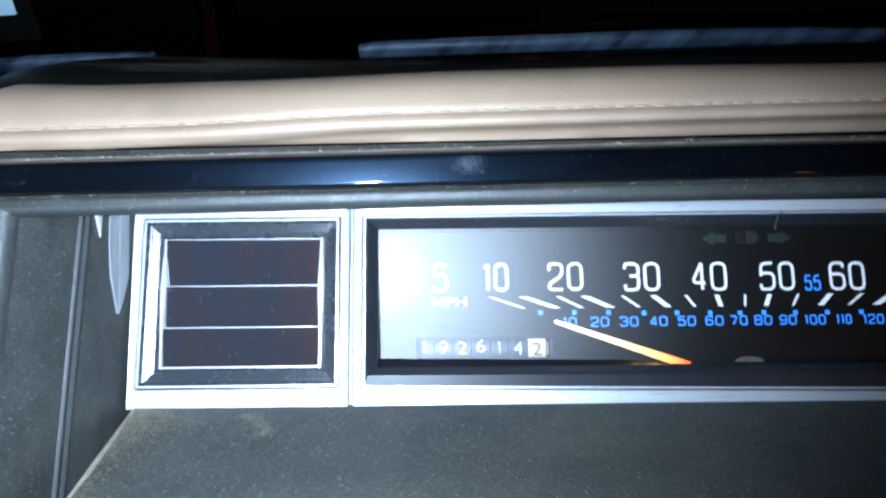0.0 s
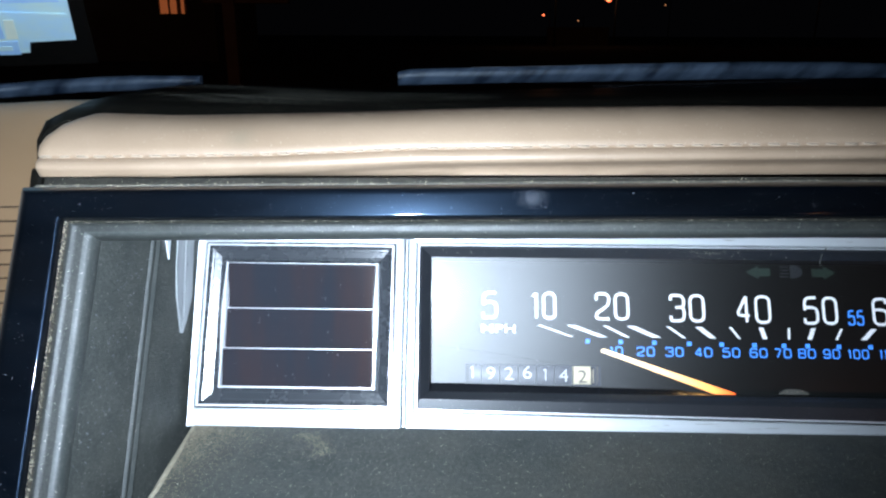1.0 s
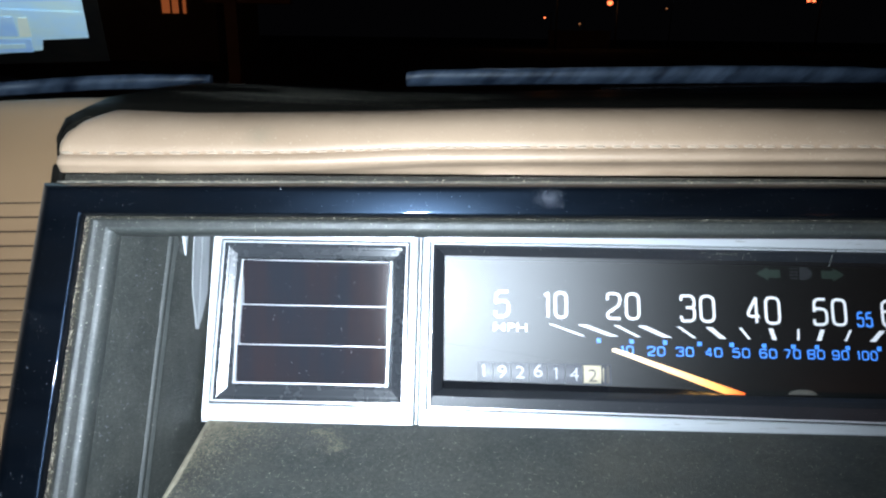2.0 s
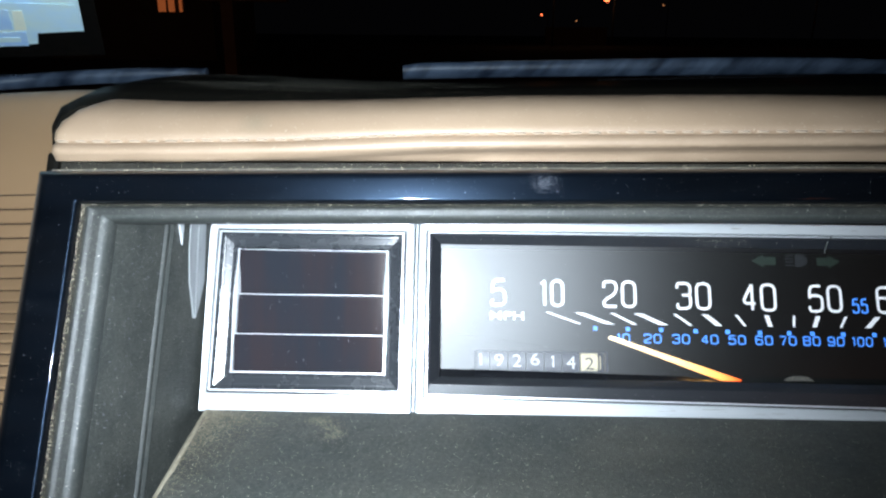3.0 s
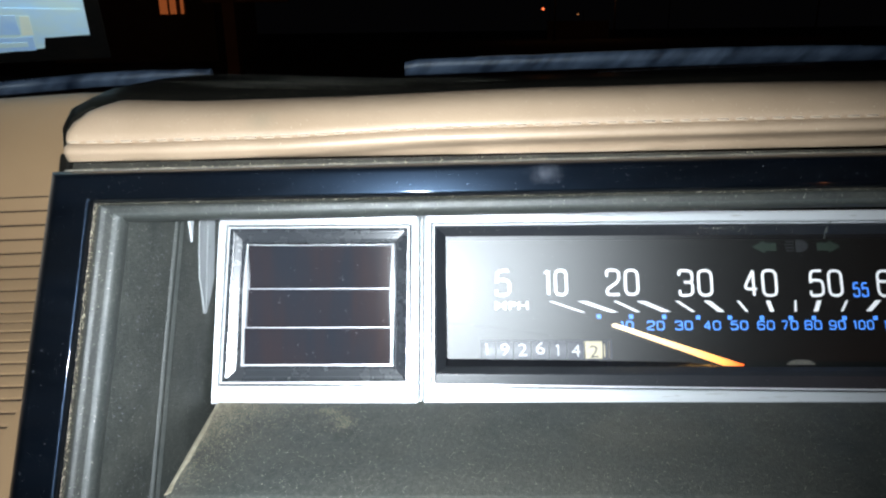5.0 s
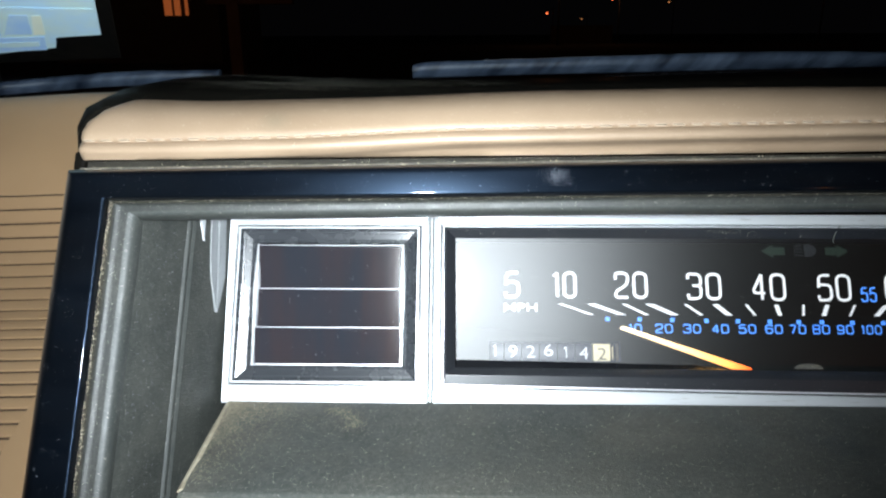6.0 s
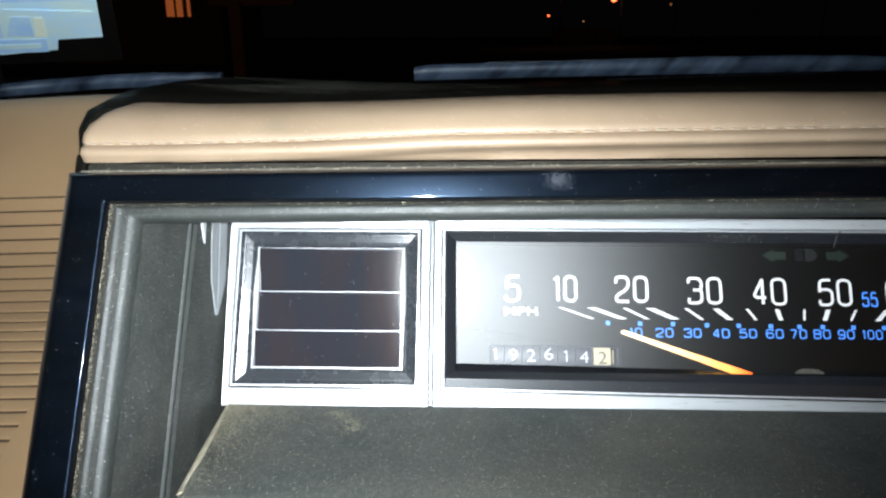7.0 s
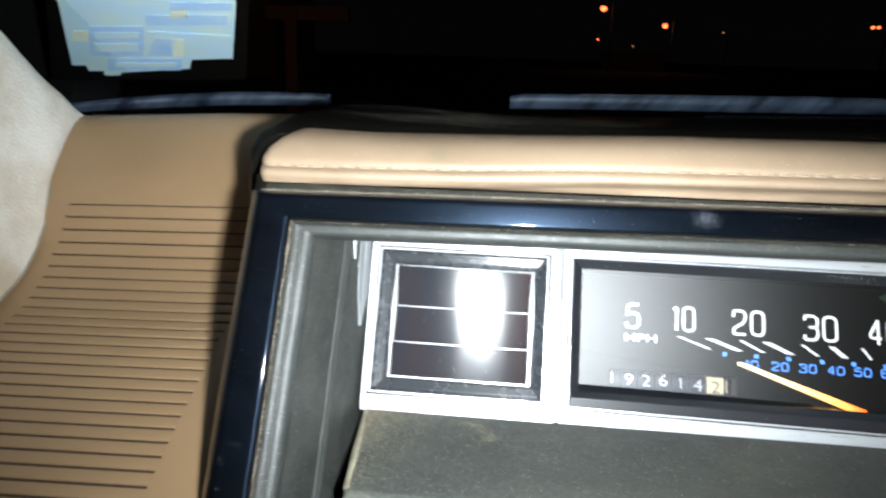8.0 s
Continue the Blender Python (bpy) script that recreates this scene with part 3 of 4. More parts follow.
screen_strip("dusty blue-black rubber strip by the pillar", [(-3.20, 0.855), (-3.0, 0.880), (-2.55, 0.906), (-2.19, 0.930), (-1.50, 0.945)],
             [(-3.2, 0.92), (-3.05, 0.941), (-2.87, 0.964), (-2.55, 0.992), (-2.2, 1.016), (-1.85, 1.030), (-1.50, 1.030)], (-2.9, -1.9))
screen_strip("dusty blue-black rubber strip under the windscreen", [(-0.245, 0.952), (0.55, 0.972), (1.35, 0.985), (2.37, 1.004), (3.6, 1.02)],
             [(-0.245, 1.046), (-0.225, 1.056), (-0.12, 1.066), (0.6, 1.080), (1.2, 1.095), (1.75, 1.109), (2.3, 1.115), (3.0, 1.113), (3.6, 1.11)], (0.25, 2.9))


# ---- tan stitched pad over the hood ----
def dash_pad():
    root = thing("dash_pad", "tan vinyl dash pad with a stitched seam, on the black hood", "dash pad", (0.5, 0.1, 0.88), LEVEL)
    low = [(-1.2, 0.876), (-0.9, 0.874), (-0.2, 0.880), (0.5, 0.884), (1.3, 0.894), (3.6, 0.92)]
    seam = [(-1.2, 0.928), (-0.9, 0.930), (-0.4, 0.941), (0.03, 0.962), (0.6, 0.973), (1.27, 0.984), (3.6, 1.01)]
    fold = [(-1.2, 0.884), (-0.7, 0.888), (-0.3, 0.899), (0.03, 0.917), (0.6, 0.928), (1.28, 0.941), (3.6, 0.97)]
    tops = [(-1.2, 1.046), (-1.0, 1.044), (-0.86, 1.039), (-0.73, 1.035), (-0.5, 1.039), (-0.12, 1.048), (0.38, 1.063), (0.79, 1.071), (1.28, 1.075), (3.6, 1.08)]
    end = [(-1.108, 0.900), (-1.104, 0.925), (-1.096, 0.945), (-1.082, 0.968), (-1.058, 1.000), (-1.025, 1.026), (-0.985, 1.042), (-0.93, 1.05)]
    stations = [-1.108, -1.106, -1.102, -1.096, -1.088, -1.078, -1.066, -1.052, -1.035, -1.015, -0.99, -0.965, -0.94, -0.92, -0.9] + [-0.9 + 4.4 * k / 60 for k in range(1, 61)]
    rows = []
    for x in stations:
        zb, zs, zc, zt = lerp(low, x), lerp(seam, x), lerp(fold, x), lerp(tops, x)
        zt += 0.001 * math.sin(3.1 * x + 0.6) + 0.001 * math.sin(7.3 * x)
        tuck = lerp([(-0.9, 0.0), (-0.3, 0.014), (0.3, 0.030), (1.5, 0.040)], x)
        cut = lerp(end, x) if x < -0.93 else 9.0
        bite = lerp([(-0.55, 0.0), (0.2, 1.0)], x)
        closed = max(0.0, (-1.068 - x) / 0.040)
        back = 0.10 * closed**2
        pts = [(0.20, zb - 0.005), (0.0, zb - 0.004), (-0.050 + tuck, zb), (-0.066 + 0.014 * bite + tuck, zb + 0.4 * (zc - zb)), (-0.073 + (0.018 + tuck * 0.6) * bite, zc - 0.008), (-0.078 + 0.009 * bite, zc + 0.003),
               (-0.082, zc + 0.25 * (zs - zc)), (-0.088, zc + 0.5 * (zs - zc)), (-0.080, zc + 0.8 * (zs - zc)), (-0.066, zs - 0.003), (-0.058, zs), (-0.062, zs + 0.004),
               (-0.064, zs + 0.012), (-0.050, zs + 0.3 * (zt - zs)), (-0.022, zs + 0.58 * (zt - zs)), (0.02, zs + 0.80 * (zt - zs)), (0.075, zs + 0.94 * (zt - zs)), (0.14, zt), (0.24, zt - 0.004), (0.34, zt - 0.03), (0.34, zb)]
        rows.append([(x, y + back * (1 if y < 0.1 else 0), min(z, cut)) for y, z in pts])
    cushion = part("cushion", solid(rows), VINYL, root, smooth=True, sharp=70)
    bm = bmesh.new()
    x, k = -1.07, 0
    while x < 3.3:
        z, dz = lerp(seam, x), lerp(seam, x + 0.02) - lerp(seam, x)
        y = -0.066 + 0.002 * math.sin(k * 1.7)
        w, h = 0.036, 0.0036
        solid([[(x, y + 0.004, z + 0.004), (x, y, z + 0.004 + h), (x, y + 0.006, z + 0.004 + 2 * h)],
               [(x + w * 0.3, y - 0.003, z + 0.003), (x + w * 0.3, y - 0.006, z + 0.003 + h), (x + w * 0.3, y + 0.002, z + 0.003 + 2.2 * h)],
               [(x + w * 0.7, y - 0.003, z + 0.003 + dz), (x + w * 0.7, y - 0.006, z + 0.003 + h + dz), (x + w * 0.7, y + 0.002, z + 0.003 + 2.2 * h + dz)],
               [(x + w, y + 0.004, z + 0.002 + dz), (x + w, y, z + 0.002 + h + dz), (x + w, y + 0.006, z + 0.002 + 2 * h + dz)]], bm)
        x, k = x + 0.0545, k + 1
    part("stitching", bm, THREAD, root, "pale thread stitches")


dash_pad()


# ---- black hood round the instruments ----
def hood():
    root = thing("instrument_hood", "gloss black hood with grained plastic sides, dusty", "instrument hood", (0.0, -0.3, -0.3))

    def frame_rows(section, deep=None):
        """Sections from the lower left, round the upper left corner, to the right; d runs outward from the opening's edge."""
        spots = [[], [], [], [], [], [], []]
        for d, y in section:
            out = d if d > 0 else 0.0
            foot, knee = Vector((-0.972 - d - 0.12 * out, y, -0.62)), Vector((-0.954 - d - 0.12 * out, y, 0.10))
            corner = Vector((-0.942 - d - 0.08 * out, y, 0.592 + d * 0.592 + 0.158 * out))
            mid, far = Vector((1.2, y, 0.619 + d * 0.556 + 0.264 * out)), Vector((3.6, y, 0.636 + d * 0.556 + 0.264 * out))
            for row, p in zip(spots, (foot, knee, knee.lerp(corner, 0.985), corner, corner.lerp(mid, 0.004), mid, far)):
                row.append(p)
        return spots

    part("bezel", sheet(frame_rows([(0.0, -0.545), (0.0005, -0.562), (0.002, -0.567), (0.0045, -0.5705), (0.008, -0.5722), (0.013, -0.5728), (0.034, -0.5745), (0.080, -0.5785), (0.092, -0.5775), (0.102, -0.573), (0.112, -0.564), (0.123, -0.548), (0.138, -0.518), (0.144, -0.50), (0.147, -0.482), (0.147, -0.30)])),
         PIANO, root, "gloss black bezel with dust and smears", smooth=True, sharp=60)
    part("gap_line", sheet(frame_rows([(0.001, -0.548), (-0.002, -0.545), (-0.004, -0.545)])), SMOOTH, root, "dark gap inside the bezel")
    part("dust_line", sheet(frame_rows([(-0.002, -0.540), (-0.003, -0.549), (-0.005, -0.551), (-0.007, -0.548), (-0.009, -0.538)])), EDGE_DUST, root, "line of dust along the bezel's inner edge", smooth=True, sharp=60)
    part("inner_lip", sheet(frame_rows([(-0.007, -0.545), (-0.010, -0.534), (-0.014, -0.527), (-0.030, -0.5248), (-0.046, -0.5230)])), LIP, root, "grained inner lip", smooth=True, sharp=60)
    part("lip_edge", sheet(frame_rows([(-0.046, -0.5230), (-0.052, -0.5215), (-0.058, -0.5190), (-0.0635, -0.5148), (-0.068, -0.5088), (-0.0712, -0.5010), (-0.0728, -0.4900), (-0.073, -0.476)])), WORN, root, "worn shiny rounded edge", smooth=True, sharp=60)
    part("outer_side", box(-1.100, -1.06, -0.48, 1.3, -0.62, 0.70, 0.006), SMOOTH, root)
    # ledge under the pad
    rows, front = [], []
    for x, z, up in ((-1.075, 0.701, 0.749), (1.2, 0.736, 0.770), (3.6, 0.755, 0.789)):
        rows.append([(x, -0.485, z - 0.01), (x, -0.492, z + 0.004), (x, -0.488, z + 0.008), (x, -0.462, z + 0.010), (x, -0.458, up - 0.008), (x, -0.45, up - 0.004), (x, -0.1, up), (x, -0.1, z - 0.01)])
        front.append([(x + 0.004, -0.494, z + 0.001), (x + 0.004, -0.4965, z + 0.004), (x + 0.004, -0.493, z + 0.0085), (x + 0.004, -0.480, z + 0.0095), (x + 0.004, -0.480, z + 0.001)])
    part("ledge", solid(rows), LEDGE, root, "dusty dark ledge under the pad", smooth=True, sharp=40)
    part("ledge_line", solid(front), DUSTY, root, "pale dusty front line of the ledge")
    part("end_cap", box(-1.108, -1.068, -0.474, -0.05, 0.69, 0.772, 0.012), CAP, root, "black end of the ledge")
    # side wall between lip and panel, with an upright ridge
    def wall(y):
        return -0.874 + 0.236 * (y + 0.5)

    def upright(ys, lift=0.0):
        return [[(wall(y) - 0.028 * f + l, y, 0.66 - 1.28 * f) for y, l in ys] for f in (0, 0.25, 0.5, 0.75, 1.0)]

    part("side_wall", sheet(upright([(-0.488, -0.004), (-0.475, 0.0), (-0.36, 0.0), (-0.262, 0.0)])), GRAINED, root, smooth=True)
    part("ridge", sheet(upright([(-0.264, -0.002), (-0.260, 0.006), (-0.256, 0.008), (-0.252, 0.005), (-0.247, 0.001), (-0.237, 0.001), (-0.231, 0.006), (-0.227, 0.008), (-0.223, 0.005), (-0.218, -0.003)])), WORN, root, "worn upright double ridge", smooth=True, sharp=30)
    part("inner_wall", sheet(upright([(-0.220, -0.001), (-0.15, 0.002), (-0.095, 0.001)])), GRAINED, root, "black inner wall", smooth=True)
    rows = []
    for k in range(9):
        f = k / 8
        turn = 0.17
        rows.append([(wall(-0.097) - 0.028 * f + 0.001 + turn * (y + 0.097), y, 0.68 - 1.3 * f) for y in (-0.097, -0.07, -0.04, 0.0, 0.03)] + [(wall(0.03) - 0.03, 0.7, 0.68 - 1.3 * f)])
    part("corner_piece", sheet(rows), GRAINED, root, "smooth black corner beside the vent frame", smooth=True)
    # tapering bright slivers, added for the silver frame's reflection in the wall
    for outline in ([(-0.218, 0.66), (-0.178, 0.66), (-0.173, 0.548)], [(-0.143, 0.66), (-0.102, 0.66), (-0.066, 0.31), (-0.085, 0.36), (-0.113, 0.429), (-0.13, 0.53)],
                    [(-0.096, 0.66), (-0.055, 0.66), (-0.030, 0.441), (-0.045, 0.36), (-0.060, 0.31)]):
        rows = [[(wall(y) - 0.028 * (0.66 - z) / 1.28 + lift, y, z) for y, z in outline] for lift in (-0.01, 0.006)]
        part("reflection_sliver", solid(rows), BRIGHT if outline[0][0] < -0.2 else REFLECTED, root, "bright tapering sliver, painted reflection of the silver frame")
    # underside of the top, from lip to panel
    part("soffit", sheet([[(-0.93, -0.480, 0.549), (1.2, -0.480, 0.578), (3.6, -0.480, 0.596)], [(-0.88, -0.40, 0.625), (1.2, -0.40, 0.64), (3.6, -0.40, 0.66)], [(-0.76, 0.03, 0.73), (1.2, 0.03, 0.74), (3.6, 0.03, 0.75)]]), GRAINED, root)
    # shelf below the instruments
    shelf = bmesh.new()
    rows = []
    for k in range(13):
        f = k / 12
        y = 0.02 - 0.555 * f
        z = 0.42 * y + 0.004 * math.sin(9 * f)
        x0 = -0.735 + 0.058 * f
        rows.append([(x0 - 0.004, y, z - 0.05), (x0, y, z - 0.012), (x0 + 0.004, y, z - 0.004), (x0 + 0.014, y, z), (0.4, y, z + 0.001), (1.6, y, z), (3.6, y, z)])
    rows.append([(x, y - 0.010, z - 0.006) for x, y, z in rows[-1]])
    rows.append([(x, y - 0.004, z - 0.02) for x, y, z in rows[-1]])
    rows.append([(x, y, z - 0.5) for x, y, z in rows[-1]])
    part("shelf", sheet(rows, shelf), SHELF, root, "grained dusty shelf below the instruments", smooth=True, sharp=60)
    part("shelf_edge", solid([[(-0.739, 0.0, -0.006), (-0.729, 0.0, 0.0035), (-0.718, 0.0, 0.001)], [(-0.714, -0.26, -0.117), (-0.703, -0.26, -0.1065), (-0.692, -0.26, -0.109)], [(-0.684, -0.53, -0.229), (-0.673, -0.53, -0.2195), (-0.660, -0.53, -0.2215)]]), RIM_DUST, root, "pale dusty rim of the shelf")


hood()


def smudge():
    """Dried flecks in one spot of the bezel, as a wiped drop leaves them."""
    root = thing("dried_smudge", "pale dried smudge of flecks on the gloss bezel", "smudge", (0.372, -0.545, 0.655))
    rng = random.Random(4)
    bm = bmesh.new()
    for k in range(1500):
        ang = rng.uniform(0, 6.28)
        d = 0.064 + max(-0.036, min(0.036, rng.gauss(0, 0.016)))
        x = 0.372 + rng.gauss(0, 0.019)
        y, z = -0.5745 - 0.004 * (d - 0.034) / 0.046 + 3.0 * max(0.0, d - 0.078) ** 1.6 - 0.003, 0.6086 + d * 0.793
        s = rng.uniform(0.0004, 0.0009)
        bm.faces.new([bm.verts.new((x + s * math.cos(t + ang), y + 0.4 * s * math.sin(t), z + s * math.sin(t))) for t in (0, 1.3, 2.7, 4.2, 5.3)])
    tagged(part("flecks", bm, DRIED, root), kind="stuff")


smudge()


def dust_streak():
    """Loose pale dust left in a curved wipe on the shelf."""
    root = thing("dust_streak", "curved wipe of pale dust on the black shelf", "dust", (-0.27, -0.12, -0.05))
    rng = random.Random(9)
    line = flow([(-0.352, -0.064, 0), (-0.300, -0.086, 0), (-0.262, -0.134, 0), (-0.244, -0.186, 0)], 12)
    bm = bmesh.new()
    for k in range(800):
        p = rng.choice(line)
        spread = rng.gauss(0, 0.017)
        x, y = p.x + spread + rng.uniform(-0.006, 0.006), p.y + 0.6 * spread + rng.uniform(-0.008, 0.008)
        s = rng.uniform(0.0006, 0.0019)
        bm.faces.new([bm.verts.new((x + s * math.cos(t), y + s * math.sin(t), 0.42 * (y + s * math.sin(t)) + 0.0055)) for t in (0, 1.3, 2.7, 4.2, 5.3)])
    tagged(part("grains", bm, LOOSE_DUST, root), kind="stuff")


dust_streak()


def corner_dust():
    """Fallen dust, thickest in the shelf's corner and along its rim."""
    root = thing("corner_dust", "loose tan dust in the corner of the black shelf", "dust", (-0.65, -0.1, -0.04))
    rng = random.Random(21)
    bm = bmesh.new()
    for k in range(7000):
        y, out = -0.012 - rng.expovariate(7.0), rng.expovariate(1.0)
        x = -0.722 + 0.105 * -y + out / (11.0 + 22 * -y)
        if y < -0.5 or x > -0.2:
            continue
        s = rng.choice((0.0006, 0.0008, 0.001, 0.0012, 0.002))
        turn = rng.uniform(0, 6)
        bm.faces.new([bm.verts.new((x + s * math.cos(t + turn), y + s * math.sin(t + turn), 0.42 * (y + s * math.sin(t + turn)) + 0.0055)) for t in (0, 1.3, 2.7, 4.2, 5.3)])
    tagged(part("grains", bm, LOOSE_DUST, root), kind="stuff")


corner_dust()


def hood_dust():
    """Single grains on the gloss bezel and the grained wall, crumbs along the bezel's inner edge and on the ledge's front line."""
    root = thing("hood_dust", "scattered pale grains of dust on the black hood", "dust", (-0.5, -0.58, 0.5))
    rng = random.Random(77)
    face = [(0.013, -0.5728), (0.034, -0.5745), (0.080, -0.5785), (0.092, -0.5775), (0.102, -0.573), (0.112, -0.564), (0.123, -0.548)]
    side = [(-0.62, -0.972), (0.10, -0.954), (0.592, -0.942)]

    def grain(bm, x, y, z, s, lean=0.0):
        turn, squeeze = rng.uniform(0, 6), rng.uniform(0.6, 1.0)
        bm.faces.new([bm.verts.new((x + s * math.cos(t + turn), y + lean * s * math.cos(t + turn), z + squeeze * s * math.sin(t + turn))) for t in (0, 1.3, 2.7, 4.2, 5.3)])

    loose, crumbs, fine = bmesh.new(), bmesh.new(), bmesh.new()
    for k in range(210):
        d, s = rng.uniform(0.014, 0.118), rng.choice((0.0004, 0.0005, 0.0006, 0.0009))
        y = lerp(face, d) - 0.0025
        if k < 70:
            z = rng.uniform(-0.55, 0.60)
            grain(loose, lerp(side, z) - 1.12 * d, y, z, s)
        else:
            x = -0.98 + 2.6 * rng.random() ** 1.3
            grain(loose, x, y, 0.592 + 0.0126 * (x + 0.942) + 0.82 * d, s)
    for x0, z0 in ((-1.015, 0.415), (-1.02, 0.10), (-1.005, 0.26), (-1.03, -0.12)):
        for k in range(4):
            grain(loose, x0 + rng.gauss(0, 0.016), -0.580, z0 + rng.gauss(0, 0.004), rng.choice((0.0006, 0.0009)))
    for k in range(520):
        z = 0.58 - 1.15 * rng.random() ** 1.2
        d = -0.004 - 0.010 * rng.random() ** 2.0
        grain(crumbs, lerp(side, z) - d, -0.5535, z, rng.choice((0.0006, 0.0009, 0.0012, 0.0018)))
    for k in range(160):
        x = -0.94 + 2.6 * rng.random() ** 1.6
        grain(crumbs, x, -0.5535, 0.592 + 0.0126 * (x + 0.942) - 0.004 - 0.010 * rng.random() ** 2, rng.choice((0.0006, 0.0009, 0.0013)))
    for k in range(260):
        x = -1.06 + 2.9 * rng.random() ** 1.2
        grain(crumbs, x, -0.4985, 0.7065 + 0.0154 * (x + 1.075) + rng.gauss(0, 0.0025), rng.choice((0.0008, 0.0012, 0.0018, 0.0024)))
    for k in range(170):
        y, f = rng.uniform(-0.47, -0.27), rng.random()
        grain(fine, -0.874 + 0.236 * (y + 0.5) - 0.028 * f + 0.002, y, 0.60 - 1.1 * f, rng.choice((0.0006, 0.0008, 0.0011)), 4.2)
    tagged(part("bezel_grains", loose, LINT_GREY, root), kind="stuff")
    tagged(part("edge_crumbs", crumbs, RIM_DUST, root, "tan crumbs along the edges"), kind="stuff")
    tagged(part("wall_grains", fine, LINT_GREY, root), kind="stuff")


hood_dust()


def shelf_dust():
    """Bright single grains scattered over the shelf and on the side wall."""
    root = thing("shelf_dust", "scattered bright grains of dust on the black shelf", "dust", (0.4, -0.3, -0.13))
    rng = random.Random(52)
    bm = bmesh.new()
    for k in range(1900):
        x, y = -0.66 + 2.7 * rng.random() ** 1.25, -0.02 - 0.51 * rng.random() ** 0.8
        s, turn = rng.choice((0.0006, 0.0008, 0.0010, 0.0012, 0.0016)), rng.uniform(0, 6)
        bm.faces.new([bm.verts.new((x + s * math.cos(t + turn), y + s * math.sin(t + turn), 0.42 * (y + s * math.sin(t + turn)) + 0.0058)) for t in (0, 1.3, 2.7, 4.2, 5.3)])
    tagged(part("grains", bm, PALE_GRAIN, root), kind="stuff")


shelf_dust()


# ---- air vent ----
def air_vent():
    root = thing("air_vent", "square dash air vent with silver frame and chrome-edged black louvres", "air vent", (-0.39, 0.0, 0.0))
    x0, x1, z0, z1 = -0.768, -0.020, -0.006, 0.682
    frame_mesh = border([(x0, x1, z0, z1, 0.06), (x0, x1, z0, z1, 0.0), (x0 + 0.003, x1 - 0.003, z0 + 0.003, z1 - 0.003, -0.006),
                                 (-0.741, -0.050, 0.056, 0.646, 0.0), (-0.738, -0.053, 0.059, 0.643, 0.006), (-0.738, -0.053, 0.059, 0.643, 0.06)])
    for v in frame_mesh.verts:
        if v.co.x < -0.76 and v.co.z < 0.1:
            v.co.x += 0.011
    part("silver_frame", frame_mesh, SILVER, root, "brushed silver frame")
    part("groove", border([(-0.738, -0.053, 0.059, 0.643, 0.03), (-0.738, -0.053, 0.059, 0.643, 0.012), (-0.732, -0.059, 0.065, 0.637, 0.012), (-0.732, -0.059, 0.065, 0.637, 0.03)]), SMOOTH, root)
    part("inner_line", border([(-0.732, -0.059, 0.065, 0.637, 0.03), (-0.732, -0.059, 0.065, 0.637, 0.002), (-0.726, -0.065, 0.071, 0.631, 0.002), (-0.726, -0.065, 0.071, 0.631, 0.03)]), BRIGHT, root, "thin bright inner line")
    part("bevel", border([(-0.726, -0.065, 0.071, 0.631, 0.04), (-0.726, -0.065, 0.071, 0.631, 0.006), (-0.718, -0.073, 0.078, 0.624, 0.004), (-0.714, -0.076, 0.082, 0.620, 0.008), (-0.708, -0.081, 0.088, 0.614, 0.0098), (-0.705, -0.083, 0.091, 0.611, 0.0090), (-0.682, -0.100, 0.112, 0.591, 0.0162), (-0.679, -0.102, 0.115, 0.588, 0.0152), (-0.668, -0.110, 0.126, 0.578, 0.021), (-0.668, -0.110, 0.126, 0.578, 0.10)]), SATIN_FINE, root, "black bevelled surround")
    part("back", box(-0.68, -0.10, 0.10, 0.12, 0.11, 0.59), SMOOTH, root)
    levels = (0.130, 0.267, 0.409, 0.572)
    for a, b in zip(levels, levels[1:]):
        tilt = (b - a) * math.tan(radians(7.5))
        rows = []
        for k in range(17):
            x = -0.655 + 0.535 * k / 16
            u = (x + 0.03) / 10
            front = 0.066 + 10 * (0.011 * u - 0.797 * u * u)
            rows.append([(x, front, a + 0.002), (x, front - tilt, b - 0.004), (x, 0.098, b - 0.004), (x, 0.098, a + 0.002)])
        blade = part("louvre", solid(rows), LOUVRE, root, "glossy black louvre", smooth=True)
        part("silver_edge", box(-0.662, -0.116, 0.014, 0.05, b - 0.0040, b - 0.0008, 0.0008), BRIGHT, blade)
    part("silver_edge", box(-0.662, -0.116, 0.014, 0.05, 0.1280, 0.1335, 0.0012), BRIGHT, root)
    for x, w in ((-0.6655, 0.010), (-0.1255, 0.012)):
        bm = bmesh.new()
        rows = []
        for k in range(9):
            z = 0.127 + 0.446 * k / 8
            swell = math.sin(math.pi * (k / 8) ** 1.4) ** 2
            xa, xb, ya = x - 0.005 * swell, x + w + 0.006 * swell, 0.014 - 0.010 * swell
            rows.append([(xa, 0.05, z), (xa, ya + 0.006, z), (xa + (xb - xa) * 0.3, ya, z), (xa + (xb - xa) * 0.7, ya, z), (xb, ya + 0.006, z), (xb, 0.05, z)])
        part("chrome_side", solid(rows, bm), BRIGHT, root, "bowed chrome side piece", smooth=True, sharp=40)


air_vent()


